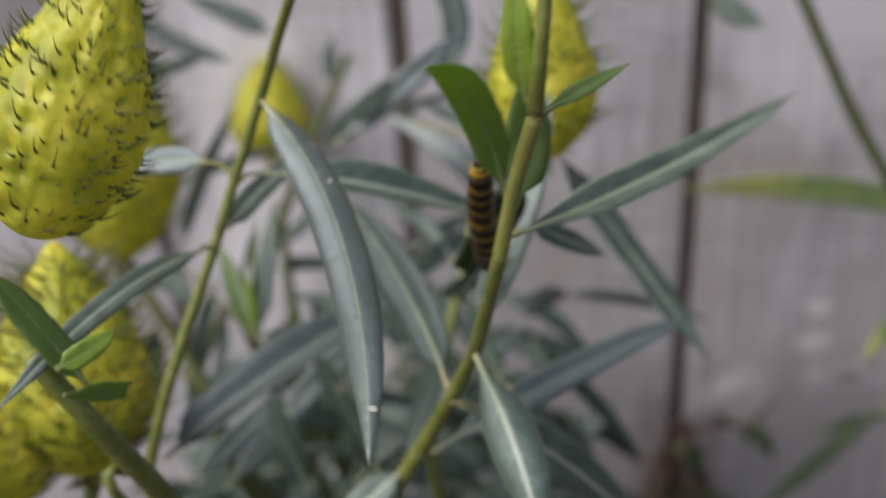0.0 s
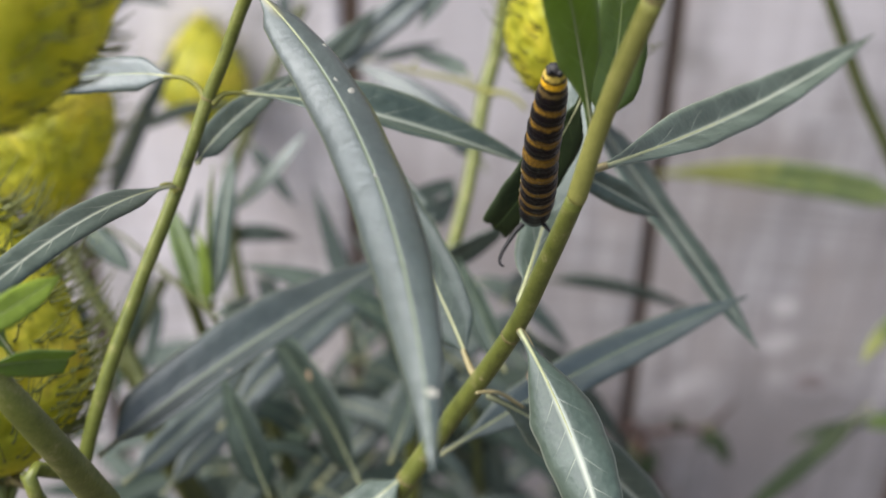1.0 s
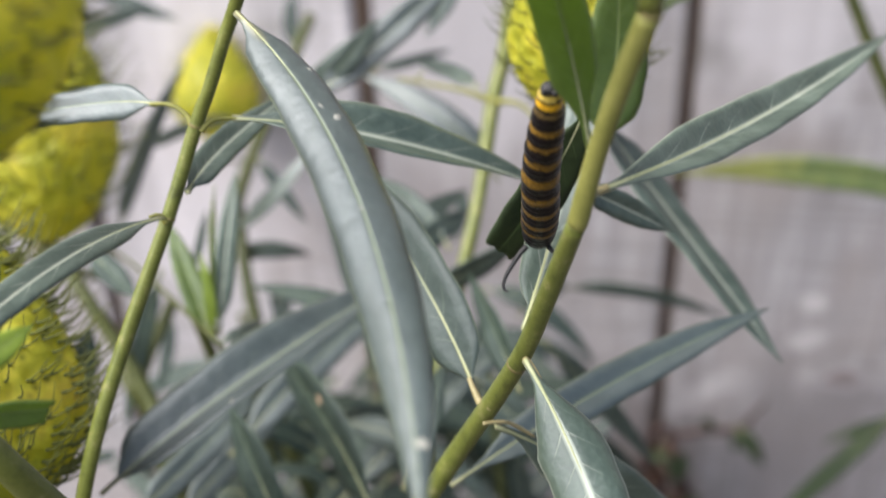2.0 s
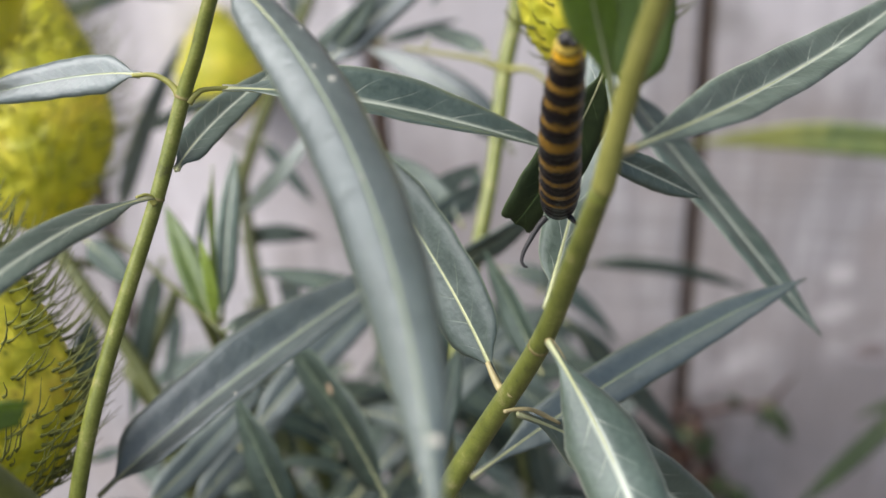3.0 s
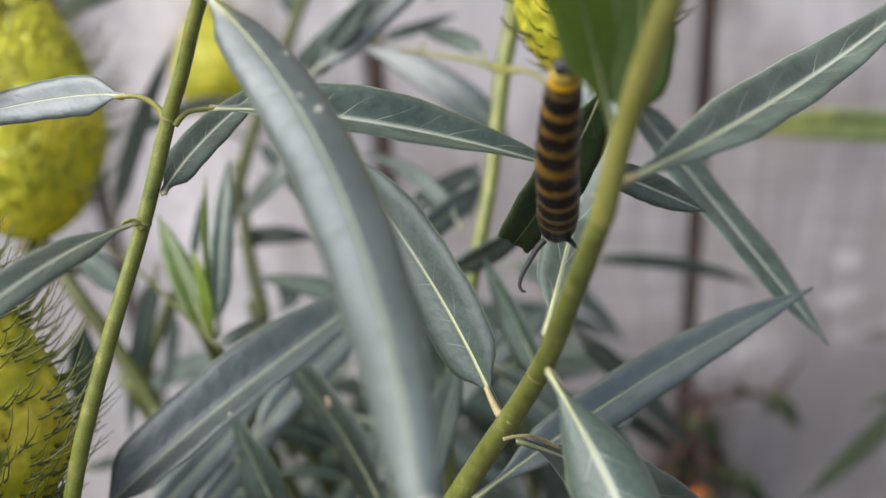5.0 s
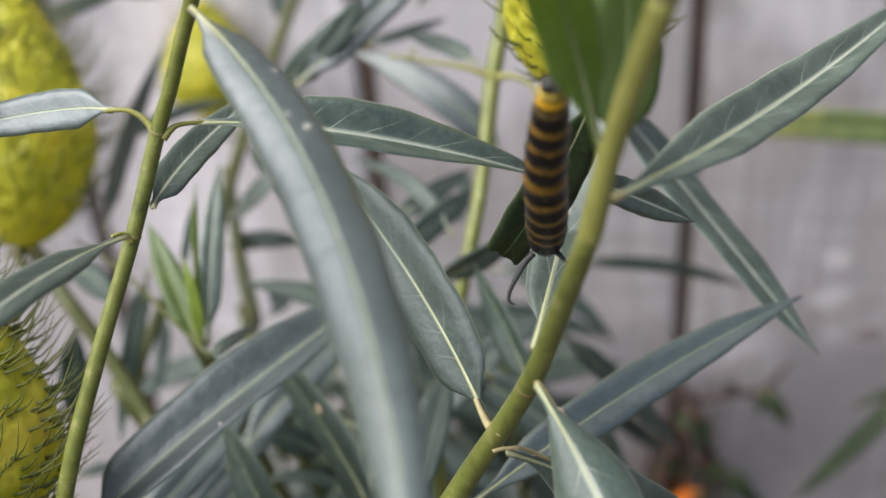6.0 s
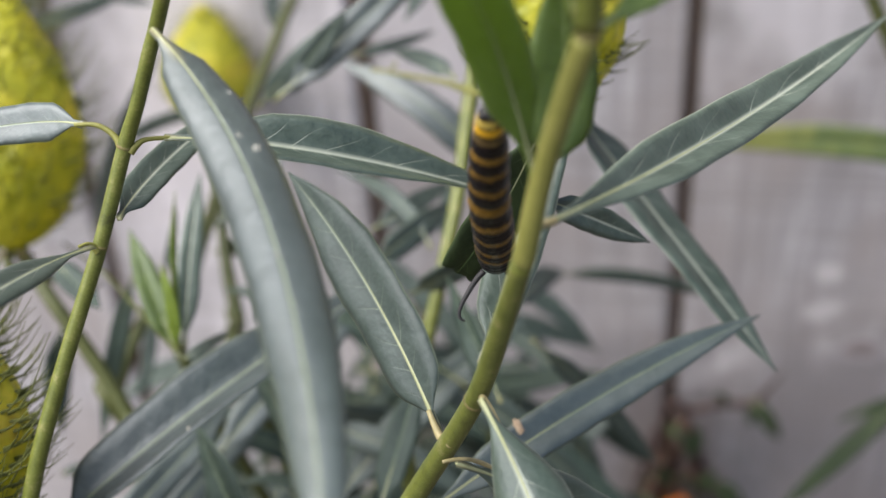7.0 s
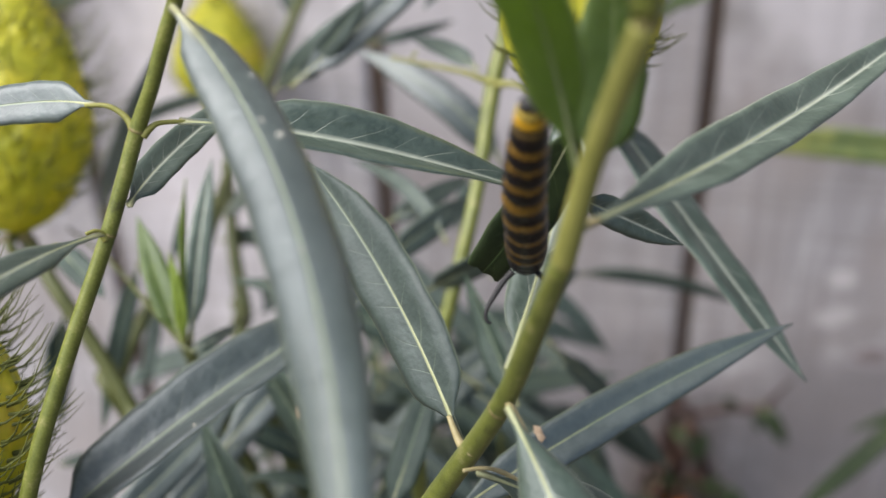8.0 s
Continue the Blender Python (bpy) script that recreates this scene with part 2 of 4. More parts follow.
def timber(name, tone):
    m, nt, b = material(name, 0.85, 0.25)
    co, info = nt.nodes.new("ShaderNodeTexCoord"), nt.nodes.new("ShaderNodeObjectInfo")
    off = nt.nodes.new("ShaderNodeCombineXYZ")
    nt.links.new(math_node(nt, "MULTIPLY", info.outputs["Random"], 7.0), off.inputs[0])
    at = nt.nodes.new("ShaderNodeVectorMath")
    nt.links.new(co.outputs["Object"], at.inputs[0])
    nt.links.new(off.outputs[0], at.inputs[1])

    def stretched(x, y, z, scale, detail=5):
        mp = nt.nodes.new("ShaderNodeMapping")
        mp.inputs["Scale"].default_value = (x, y, z)
        nt.links.new(at.outputs[0], mp.inputs[0])
        return noise_node(nt, mp.outputs[0], scale, detail)

    grain = stretched(9, 9, 0.5, 11)
    fibre = stretched(30, 30, 0.9, 14)
    saw = stretched(0.5, 0.5, 16, 14, 3)
    stain = stretched(1, 1, 0.6, 9)
    both = math_node(nt, "ADD", math_node(nt, "MULTIPLY", grain, 0.6), math_node(nt, "MULTIPLY", fibre, 0.4))
    t = tone
    col = ramp(nt, both, [(0.32, (0.16 * t, 0.146 * t, 0.154 * t)), (0.48, (0.325 * t, 0.304 * t, 0.321 * t)), (0.66, (0.52 * t, 0.494 * t, 0.518 * t))])
    col = mix(nt, ramp(nt, saw, [(0.38, (0.75, 0.75, 0.75)), (0.50, (0, 0, 0))]), col, (0.22 * t, 0.205 * t, 0.20 * t))
    col = mix(nt, ramp(nt, stain, [(0.45, (0, 0, 0)), (0.62, (0.8, 0.8, 0.8))]), col, (0.31 * t, 0.275 * t, 0.275 * t))
    # pale knots, some with a dark heart, and a bleached streak
    for kx, kz, wide, high, turn, heart in ((0.082, 0.330, 0.044, 0.014, -45, 0), (0.180, 0.353, 0.034, 0.015, 0, 0.8), (0.150, 0.420, 0.013, 0.010, 0, 0), (0.148, 0.385, 0.021, 0.010, -20, 0),
                                            (-0.088, 0.271, 0.017, 0.015, 0, 0.6), (-0.323, 0.45, 0.018, 0.016, 0, 0.6)):
        mp, geo, ln = nt.nodes.new("ShaderNodeMapping"), nt.nodes.new("ShaderNodeNewGeometry"), nt.nodes.new("ShaderNodeVectorMath")
        mp.vector_type, ln.operation = "TEXTURE", "LENGTH"
        mp.inputs["Location"].default_value, mp.inputs["Rotation"].default_value, mp.inputs["Scale"].default_value = (kx, FENCE_Y, kz), (0, radians(turn), 0), (wide, 1.0, high)
        nt.links.new(geo.outputs["Position"], mp.inputs[0])
        nt.links.new(mp.outputs[0], ln.inputs[0])
        far = math_node(nt, "ADD", ln.outputs["Value"], math_node(nt, "MULTIPLY", math_node(nt, "SUBTRACT", stretched(1, 1, 1, 60), 0.5), 1.6))
        col = mix(nt, ramp(nt, far, [(0.4, (0.65, 0.65, 0.65)), (1.1, (0, 0, 0))]), col, (0.60 * t, 0.56 * t, 0.58 * t))
        if heart:
            col = mix(nt, ramp(nt, far, [(0.24, (heart, heart, heart)), (0.52, (0, 0, 0))]), col, (0.16, 0.10, 0.095))
    # soft irregular patches: light painted high, shade painted low, strays elsewhere; brown stains by gaps
    painted_shade, rust, painted_light = (0.17, 0.155, 0.165), (0.15, 0.105, 0.08), (0.60 * t, 0.56 * t, 0.59 * t)
    for kx, kz, wide, high, shade in (
        (-0.10, 0.63, 0.11, 0.16, painted_light), (0.12, 0.70, 0.10, 0.16, painted_light), (-0.30, 0.55, 0.09, 0.25, painted_light), (0.40, 0.40, 0.10, 0.25, painted_light), (0.80, 0.80, 0.15, 0.30, painted_light), (-0.70, 0.90, 0.15, 0.30, painted_light), (0.10, 1.30, 0.14, 0.30, painted_light), (-0.45, 1.35, 0.12, 0.25, painted_light),
        (-1.15, 0.60, 0.12, 0.35, painted_light), (-1.60, 1.10, 0.18, 0.30, painted_light), (1.30, 1.20, 0.14, 0.35, painted_light), (1.75, 0.50, 0.16, 0.30, painted_light), (2.40, 0.95, 0.20, 0.40, painted_light), (-2.30, 0.50, 0.16, 0.35, painted_light),
        (0.030, 0.22, 0.022, 0.15, rust), (0.072, 0.20, 0.022, 0.10, rust), (-0.17, 0.20, 0.02, 0.15, rust), (0.26, 0.15, 0.02, 0.2, rust),
        (0.19, 0.27, 0.17, 0.12, painted_shade), (0.00, 0.25, 0.13, 0.13, painted_shade), (-0.42, 0.60, 0.10, 0.22, painted_shade), (0.52, 0.75, 0.09, 0.30, painted_shade), (-0.75, 0.35, 0.14, 0.16, painted_shade), (1.1, 0.5, 0.2, 0.2, painted_shade)):
        mp, geo, ln = nt.nodes.new("ShaderNodeMapping"), nt.nodes.new("ShaderNodeNewGeometry"), nt.nodes.new("ShaderNodeVectorMath")
        mp.vector_type, ln.operation = "TEXTURE", "LENGTH"
        mp.inputs["Location"].default_value, mp.inputs["Scale"].default_value = (kx, FENCE_Y, kz), (wide, 1.0, high)
        nt.links.new(geo.outputs["Position"], mp.inputs[0])
        nt.links.new(mp.outputs[0], ln.inputs[0])
        far = math_node(nt, "ADD", ln.outputs["Value"], math_node(nt, "MULTIPLY", math_node(nt, "SUBTRACT", stretched(1, 1, 0.6, 22), 0.5), 1.5))
        col = mix(nt, ramp(nt, far, [(0.5, (0.6, 0.6, 0.6)), (1.2, (0, 0, 0))]), col, shade)
    nt.links.new(col, b.inputs["Base Color"])
    bump(nt, b, math_node(nt, "ADD", both, math_node(nt, "MULTIPLY", saw, 0.5)), 0.6, 0.0015)
    return m


TIMBER = timber("weathered_timber", 1.0)
# the same timber in a paler tone
TIMBER_PALE = timber("pale_timber", 1.3)
TIMBER_DARK = plain_material("brown_timber", [(0.3, (0.145, 0.10, 0.075)), (0.7, (0.29, 0.205, 0.155))], 30, 0.9, 0.5, 0.001, 0, (4, 4, 0.5))


# ---- building helpers ----
def mesh_of(name, verts, faces, mat, uvs=None, smooth=True):
    me = bpy.data.meshes.new(name)
    me.from_pydata([tuple(v) for v in verts], [], faces)
    me.materials.append(mat)
    if uvs is not None:
        layer = me.uv_layers.new(name="UVMap")
        for loop in me.loops:
            layer.data[loop.index].uv = uvs[loop.vertex_index]
    if smooth:
        me.polygons.foreach_set("use_smooth", [True] * len(me.polygons))
    me.update()
    return me


def put(name, me, parent=None, at=(0, 0, 0), label=""):
    at = Vector([float(c) for c in at])
    ob = new(name, me)
    ob.location = at
    if parent is not None:
        ob.parent = parent
        ob.matrix_parent_inverse = Matrix.Identity(4)
        ob.location = at - parent_origin(parent)
    return tagged(ob, label)


def parent_origin(ob):
    total = Vector((0, 0, 0))
    while ob is not None:
        total += ob.location
        ob = ob.parent
    return total


def tube(points, radii, sides=10, close=True):
    """Vertices and faces of a round tube through points, in the first point's space."""
    pts = [Vector([float(c) for c in p]) for p in points]
    verts, faces = [], []
    up = Vector((0.31, 0.17, 0.93)).normalized()
    for i, p in enumerate(pts):
        t = (pts[min(i + 1, len(pts) - 1)] - pts[max(i - 1, 0)]).normalized()
        a = (up - up.dot(t) * t)
        a = a.normalized() if a.length > 1e-6 else t.orthogonal().normalized()
        up = a
        b = t.cross(a)
        for k in range(sides):
            w = 2 * math.pi * k / sides
            verts.append(p - pts[0] + float(radii[i]) * (math.cos(w) * a + math.sin(w) * b))
    for i in range(len(pts) - 1):
        for k in range(sides):
            n = (k + 1) % sides
            faces.append((i * sides + k, i * sides + n, (i + 1) * sides + n, (i + 1) * sides + k))
    if close:
        faces.append(tuple(range(sides - 1, -1, -1)))
        faces.append(tuple((len(pts) - 1) * sides + k for k in range(sides)))
    return verts, faces


def glide(rows, steps=6):
    """Catmull-Rom through rows of numbers."""
    rows = [np.array(r, float) for r in rows]
    ext = [2 * rows[0] - rows[1], *rows, 2 * rows[-1] - rows[-2]]
    res = []
    for i in range(1, len(ext) - 2):
        p0, p1, p2, p3 = ext[i - 1 : i + 3]
        for k in range(steps):
            t = k / steps
            res.append(0.5 * (2 * p1 + (p2 - p0) * t + (2 * p0 - 5 * p1 + 4 * p2 - p3) * t * t + (3 * p1 - p0 - 3 * p2 + p3) * t**3))
    res.append(rows[-1])
    return res


# ---- setting ----
def ground():
    n, verts, faces = 48, [], []
    for j in range(n + 1):
        for i in range(n + 1):
            u, v = 2 * i / n - 1, 2 * j / n - 1
            x, y = math.copysign(abs(u) ** 4, u) * 200 + u * 1.5, math.copysign(abs(v) ** 4, v) * 200 + v * 1.5
            verts.append((x, y, 0.012 * noise.noise(Vector((x * 3, y * 3, 0))) if abs(x) < 6 and abs(y) < 6 else 0))
    for j in range(n):
        for i in range(n):
            a = j * (n + 1) + i
            faces.append((a, a + 1, a + n + 2, a + n + 1))
    return tagged(new("ground", mesh_of("ground", verts, faces, SOIL)), "dark bare garden soil below the fence", "ground", kind="structure")


ground()


def board_mesh(width, height, depth, mat, edge=0.0025):
    bm = bmesh.new()
    bmesh.ops.create_cube(bm, size=1.0, matrix=Matrix.Translation((0, depth / 2, height / 2)) @ Matrix.Diagonal((width, depth, height, 1)))
    bmesh.ops.bevel(bm, geom=list(bm.edges), offset=edge, segments=2, affect="EDGES")
    me = bpy.data.meshes.new("paling")
    bm.to_mesh(me)
    bm.free()
    me.materials.append(mat)
    return me


def fence():
    f = tagged(new("fence"), "weathered grey timber paling fence behind the plant", "fence", kind="structure")
    paling = board_mesh(BOARD - 0.0104, 1.75, 0.016, TIMBER)
    pale_paling = board_mesh(BOARD - 0.0104, 1.75, 0.016, TIMBER_PALE)
    batten = board_mesh(0.12, 1.7, 0.016, TIMBER_DARK)
    strip = board_mesh(0.0042, 1.7, 0.010, TIMBER_DARK, 0.0008)
    for k in range(-24, 25):
        ob = put("paling", pale_paling if k in (-2, -3, -5, -11, 7, 14) else paling, f, (GAP_X + BOARD * (k + 0.5) + (0.004 if k == -2 else 0), FENCE_Y, 0.03))
        ob.rotation_euler = (0, radians(-0.6 if k == -2 else random.uniform(-0.15, 0.15)), radians(random.uniform(-0.5, 0.5)))
        put("batten", batten, f, (GAP_X + BOARD * k, FENCE_Y + 0.018, 0.03), "dark back paling behind a gap")
        put("filler_strip", strip, f, (GAP_X + BOARD * k - 0.0030, FENCE_Y + 0.005, 0.03), "rust-brown strip in a gap")
    rail = board_mesh(BOARD * 49, 0.09, 0.045, TIMBER_DARK)
    for z in (0.45, 1.45):
        put("rail", rail, f, (0, FENCE_Y + 0.036, z))
    return f


fence()


# ---- plant parts ----
def leaf(plant, base, mid, tip, width, face, fold, mat, cut=1.0, swell=0.74, taper=(0.66, 0.42), neck=0.16, rib=1.0, spots=(), bag=None):
    """A lance-shaped leaf with a petiole and a raised midrib. mid lies halfway along it; fold: degrees by which the halves rise towards its face;
    neck: the share of the blade over which it narrows to its petiole."""
    base, mid, tip, face = Vector(base), Vector(mid), Vector(tip), Vector(face)
    ctrl = 2 * mid - (base + tip) / 2
    n, m = 30, 8
    seed = base.x * 91 + tip.z * 57
    rise = math.tan(radians(fold))
    verts, uvs, spine, normals, halves = [], [], [], [], []
    for i in range(n + 1):
        s = i / n * cut
        p = (1 - s) ** 2 * base + 2 * s * (1 - s) * ctrl + s * s * tip
        t = (2 * (1 - s) * (ctrl - base) + 2 * s * (tip - ctrl)).normalized()
        nor = (face - face.dot(t) * t).normalized()
        twist = radians(9) * math.sin(seed + 2.3 * s)
        side = t.cross(nor)
        nor, side = math.cos(twist) * nor + math.sin(twist) * side, math.cos(twist) * side - math.sin(twist) * nor
        blade = max(0.0, (s - 0.05) / 0.95)
        w = width / 2 * max(0.0, 1 - abs(2 * blade**swell - 1) ** 2.5) ** (taper[0] + taper[1] * blade) * min(1.0, blade / neck) ** 0.8
        w = max(w, 0.0006 * (1 - s) + 0.0002)
        spine.append(p), normals.append(nor), halves.append(w)
        for layer in (1, -1):
            for k in range(m + 1):
                v = 2 * k / m - 1
                h = w * (rise * abs(v) ** 1.25 - 0.20 * abs(v) ** 5) + 0.035 * width * math.sin(13 * s + seed + (2 if v > 0 else 0)) * v * v * (w / width * 2)
                h += layer * 0.00016 * (1 - 0.75 * abs(v))
                jag = 1 + 0.018 * math.sin(41 * s + seed * 3 + v)
                q = p + side * (w * v * jag) + nor * h
                if cut < 1 and i == n:
                    q = q + t * width * (0.03 * math.sin(7 * v + seed) - 0.10 * v)
                verts.append(q - base)
                uvs.append((s, k / m))
    row = 2 * (m + 1)
    faces = []
    for i in range(n):
        a, b = i * row, (i + 1) * row
        for k in range(m):
            faces.append((a + k, a + k + 1, b + k + 1, b + k))
            faces.append((a + m + 1 + k, b + m + 1 + k, b + m + 2 + k, a + m + 2 + k))
        faces.append((a, b, b + m + 1, a + m + 1))
        faces.append((a + m, a + 2 * m + 1, b + 2 * m + 1, b + m))
    for a in (0, n * row):
        for k in range(m):
            faces.append((a + k, a + m + 1 + k, a + m + 2 + k, a + k + 1) if a == 0 else (a + k, a + k + 1, a + m + 2 + k, a + m + 1 + k))
    if bag is not None:
        off = len(bag[0])
        bag[0].extend(v + base for v in verts)
        bag[1].extend(tuple(i + off for i in f) for f in faces)
        bag[2].extend(uvs)
        return None
    ob = put("leaf", mesh_of("leaf", verts, faces, mat, uvs), plant, base)
    radii = [max(0.00010, 0.00048 * rib * (width / 0.012) ** 0.5 * (1 - i / n * cut) ** 1.5) for i in range(n + 1)]
    line = [p + q * (0.00005 - 0.35 * r) for p, q, r in zip(spine, normals, radii)]
    v, f = tube(line, radii, 6)
    put("midrib", mesh_of("midrib", v, f, MIDRIB), ob, line[0])
    for s, v, size, stain in spots:
        i, k = round(s / cut * n), round((v + 1) / 2 * m)
        put("blemish", blemish(size, stain, normals[i]), ob, base + verts[i * row + k], "small dry blemish")
    return ob


def blemish(size, mat, nor):
    """A thin uneven scab that lies on a leaf."""
    a = nor.orthogonal().normalized()
    b = nor.cross(a)
    verts, faces = [nor * 0.00012], []
    for ring in (0.6, 1.0):
        for k in range(12):
            w = 2 * math.pi * k / 12
            r = size * ring * (1 + 0.25 * math.sin(2 * w + size * 9000) + 0.12 * math.sin(5 * w))
            verts.append(a * (math.cos(w) * r) + b * (math.sin(w) * r * 1.3) + nor * (0.0001 if ring < 1 else -0.00015))
    for k in range(12):
        q = (k + 1) % 12
        faces += [(0, 1 + k, 1 + q), (1 + k, 13 + k, 13 + q, 1 + q)]
    return mesh_of("blemish", verts, faces, mat)


def stem(plant, rows, nodes=(), root=None, skin=None):
    pts = list(rows)
    if root is not None:
        low_first = pts[0][2] < pts[-1][2]
        end = np.array(pts[0] if low_first else pts[-1])
        foot = np.array((*root, 0.0, end[3] * 1.7))
        extra = [end * 0.5 + foot * 0.5 + np.array((0, 0.02, 0.02, 0)), foot]
        pts = [*extra[::-1], *pts] if low_first else [*pts, *extra]
    line = glide(pts)
    v, f = tube([p[:3] for p in line], [p[3] for p in line], 12)
    ob = put("stem", mesh_of("stem", v, f, skin or STEM), plant, line[0][:3])
    for k in nodes:
        p = np.array(rows[k])
        i = min(range(len(line)), key=lambda j: np.linalg.norm(line[j] - p))
        d = line[min(i + 1, len(line) - 1)][:3] - line[max(i - 1, 0)][:3]
        d = d / np.linalg.norm(d) * p[3]
        ring = [p[:3] + d * q for q in (-0.22, -0.1, 0.0, 0.1, 0.22)]
        v, f = tube(ring, [p[3] * q for q in (0.99, 1.03, 1.05, 1.03, 0.99)], 14)
        put("node_ring", mesh_of("node_ring", v, f, SCAR), ob, ring[0], "tan leaf scar ring")
    return ob


def seed_pod(plant, centre, axis, radius, length, seed=1, stalk=(0.012, 0.03, -0.03), hairs=280, bristle=1.0):
    """A swollen yellow-green pod, blunt at its stalk and drawn out to a beak, set with soft curved bristles."""
    rnd = random.Random(seed)
    centre, axis = Vector(centre), Vector(axis).normalized()
    a = axis.orthogonal().normalized()
    b = axis.cross(a)
    n, m = 112, 112

    def skin(s, w, lift=0.0):
        r = radius * 1.16 * math.sin(math.pi * s**0.80) ** 0.64 * (1 - 0.34 * s**2.4) if 0 < s < 1 else 0.0006
        way = math.cos(w) * a + math.sin(w) * b
        p = axis * (length * (s - 0.45)) + way * r
        cell = noise.voronoi((p + centre * 3) * 165, distance_metric="DISTANCE", exponent=2.5)[0]
        r2 = -0.0017 * math.exp(-((cell[0] / 0.36) ** 2)) + 0.0014 * noise.noise((p + centre) * 70) - 0.0004 * math.cos(6 * w) ** 8
        return p + way * (r2 * min(1, r / radius * 1.5) + lift), way

    verts, faces = [], []
    for i in range(n + 1):
        for k in range(m):
            verts.append(skin(min(max(i / n, 0.0005), 0.9995), 2 * math.pi * k / m)[0])
    for i in range(n):
        for k in range(m):
            q = (k + 1) % m
            faces.append((i * m + k, i * m + q, (i + 1) * m + q, (i + 1) * m + k))
    pod = put("seed_pod", mesh_of("seed_pod", verts, faces, POD), plant, centre, "swollen yellow-green bristly seed pod")
    hv, hf = [], []
    for _ in range(hairs):
        s, w = rnd.uniform(0.06, 0.93), rnd.uniform(0, 2 * math.pi)
        p, way = skin(s, w, -0.0003)
        long, curl = bristle * rnd.uniform(0.007, 0.0135), rnd.uniform(0.3, 1.5)
        across = axis.cross(way)
        bend = axis * curl + across * rnd.uniform(-0.4, 0.4)
        line = [p + way * (long * q) + bend * (long * q * q * 0.7) for q in (0, 0.3, 0.65, 1)]
        v, f = tube(line, [0.00050, 0.00026, 0.00017, 0.00007], 4, False)
        off = len(hv)
        hv += [q + line[0] for q in v]
        hf += [tuple(i + off for i in g) for g in f]
    tagged(put("bristles", mesh_of("bristles", hv, hf, BRISTLE), pod, centre), kind="stuff")
    if stalk is None:
        return pod
    foot = centre - axis * (length * 0.45)
    line = glide([foot + axis * 0.002, foot - axis * 0.007, foot - axis * 0.006 + Vector(stalk)])
    v, f = tube(line, [0.0016] * len(line), 8)
    put("stalk", mesh_of("stalk", v, f, STEM), pod, line[0])
    for k in range(5):
        w = 2 * math.pi * k / 5
        way = math.cos(w) * a + math.sin(w) * b
        line = [foot - axis * 0.0015, foot + way * 0.004 - axis * 0.001, foot + way * 0.008 - axis * 0.003]
        v, f = tube(line, [0.0012, 0.0011, 0.0003], 5)
        put("sepal", mesh_of("sepal", v, f, SCAR), pod, line[0], "small dried sepal")
    return pod


swan_plant = tagged(new("swan_plant"), "tall milkweed plant with narrow grey-green leaves and bristly pods", "plant")
swan_plant.location = (-0.06, 0.60, 0.0)
side_plant = tagged(new("swan_plant"), "thin milkweed plant with yellowing leaves beside the fence", "plant")
side_plant.location = (0.30, 0.70, 0.0)
plant = swan_plant

# main stem, which carries the caterpillar
stem(plant, [(-0.0556, 0.3575, 0.7049, 0.0028), (-0.0419, 0.3623, 0.7333, 0.0026), (-0.0360, 0.3615, 0.7473, 0.0026), (-0.0259, 0.3625, 0.7671, 0.0024), (-0.0123, 0.3537, 0.8002, 0.0021), (-0.0054, 0.3452, 0.8260, 0.0020), (-0.0006, 0.3375, 0.8462, 0.0018)], root=(-0.06, 0.60), nodes=(2, 4, 6))
leaf(plant, (-0.0366, 0.3618, 0.7480), (-0.0478, 0.3490, 0.7427), (-0.0570, 0.3351, 0.7364), 0.0117, (0.1164, -0.5273, 0.8417), 12, LEAF)
stem(plant, [(-0.0008, 0.3373, 0.8457, 0.0017), (-0.0004, 0.3372, 0.8472, 0.0019), (0.0020, 0.3368, 0.8598, 0.0018), (0.0052, 0.3348, 0.8736, 0.0019), (0.0090, 0.3327, 0.8871, 0.0019)], nodes=(4,), skin=STEM_OLD)
stem(plant, [(0.0088, 0.3329, 0.8874, 0.0020), (0.0103, 0.3311, 0.9020, 0.0017), (0.0116, 0.3349, 0.9207, 0.0015)])
leaf(plant, (-0.0002, 0.3365, 0.8514), (0.0373, 0.4074, 0.8322), (0.0772, 0.4843, 0.8191), 0.0108, (0.4872, -0.0651, 0.8709), 30, LEAF, swell=0.66, taper=(0.5, 0.65), neck=0.22, rib=1.6)
leaf(plant, (0.0010, 0.3418, 0.8568), (-0.0057, 0.3358, 0.8886), (-0.0094, 0.3068, 0.9100), 0.0096, (0.4700, -0.8381, -0.2769), 10, LEAF_FRESH)
leaf(plant, (0.0024, 0.3461, 0.8553), (0.0041, 0.3543, 0.8693), (0.0034, 0.3566, 0.8861), 0.0114, (0.0887, -0.9145, 0.3949), 10, LEAF_FRESH)
leaf(plant, (0.0099, 0.3339, 0.8868), (0.0185, 0.3439, 0.8884), (0.0279, 0.3531, 0.8903), 0.0042, (0.1545, -0.3136, 0.9369), 20, LEAF_FRESH, neck=0.3)
leaf(plant, (0.0072, 0.3336, 0.8888), (0.0053, 0.3333, 0.9044), (0.0049, 0.3372, 0.9186), 0.0078, (-0.1044, -0.9882, 0.1117), 14, LEAF_YOUNG, neck=0.2)
leaf(plant, (-0.0013, 0.3862, 0.8435), (-0.0123, 0.3837, 0.8192), (-0.0279, 0.3829, 0.7967), 0.0116, (0.3798, -0.9175, -0.1181), 16, LEAF_WEED, cut=0.74)
leaf(plant, (-0.0112, 0.3564, 0.8072), (-0.0047, 0.4015, 0.8200), (0.0007, 0.4293, 0.8437), 0.0118, (0.0288, -0.4511, 0.8920), 18, LEAF, neck=0.06, rib=1.3)
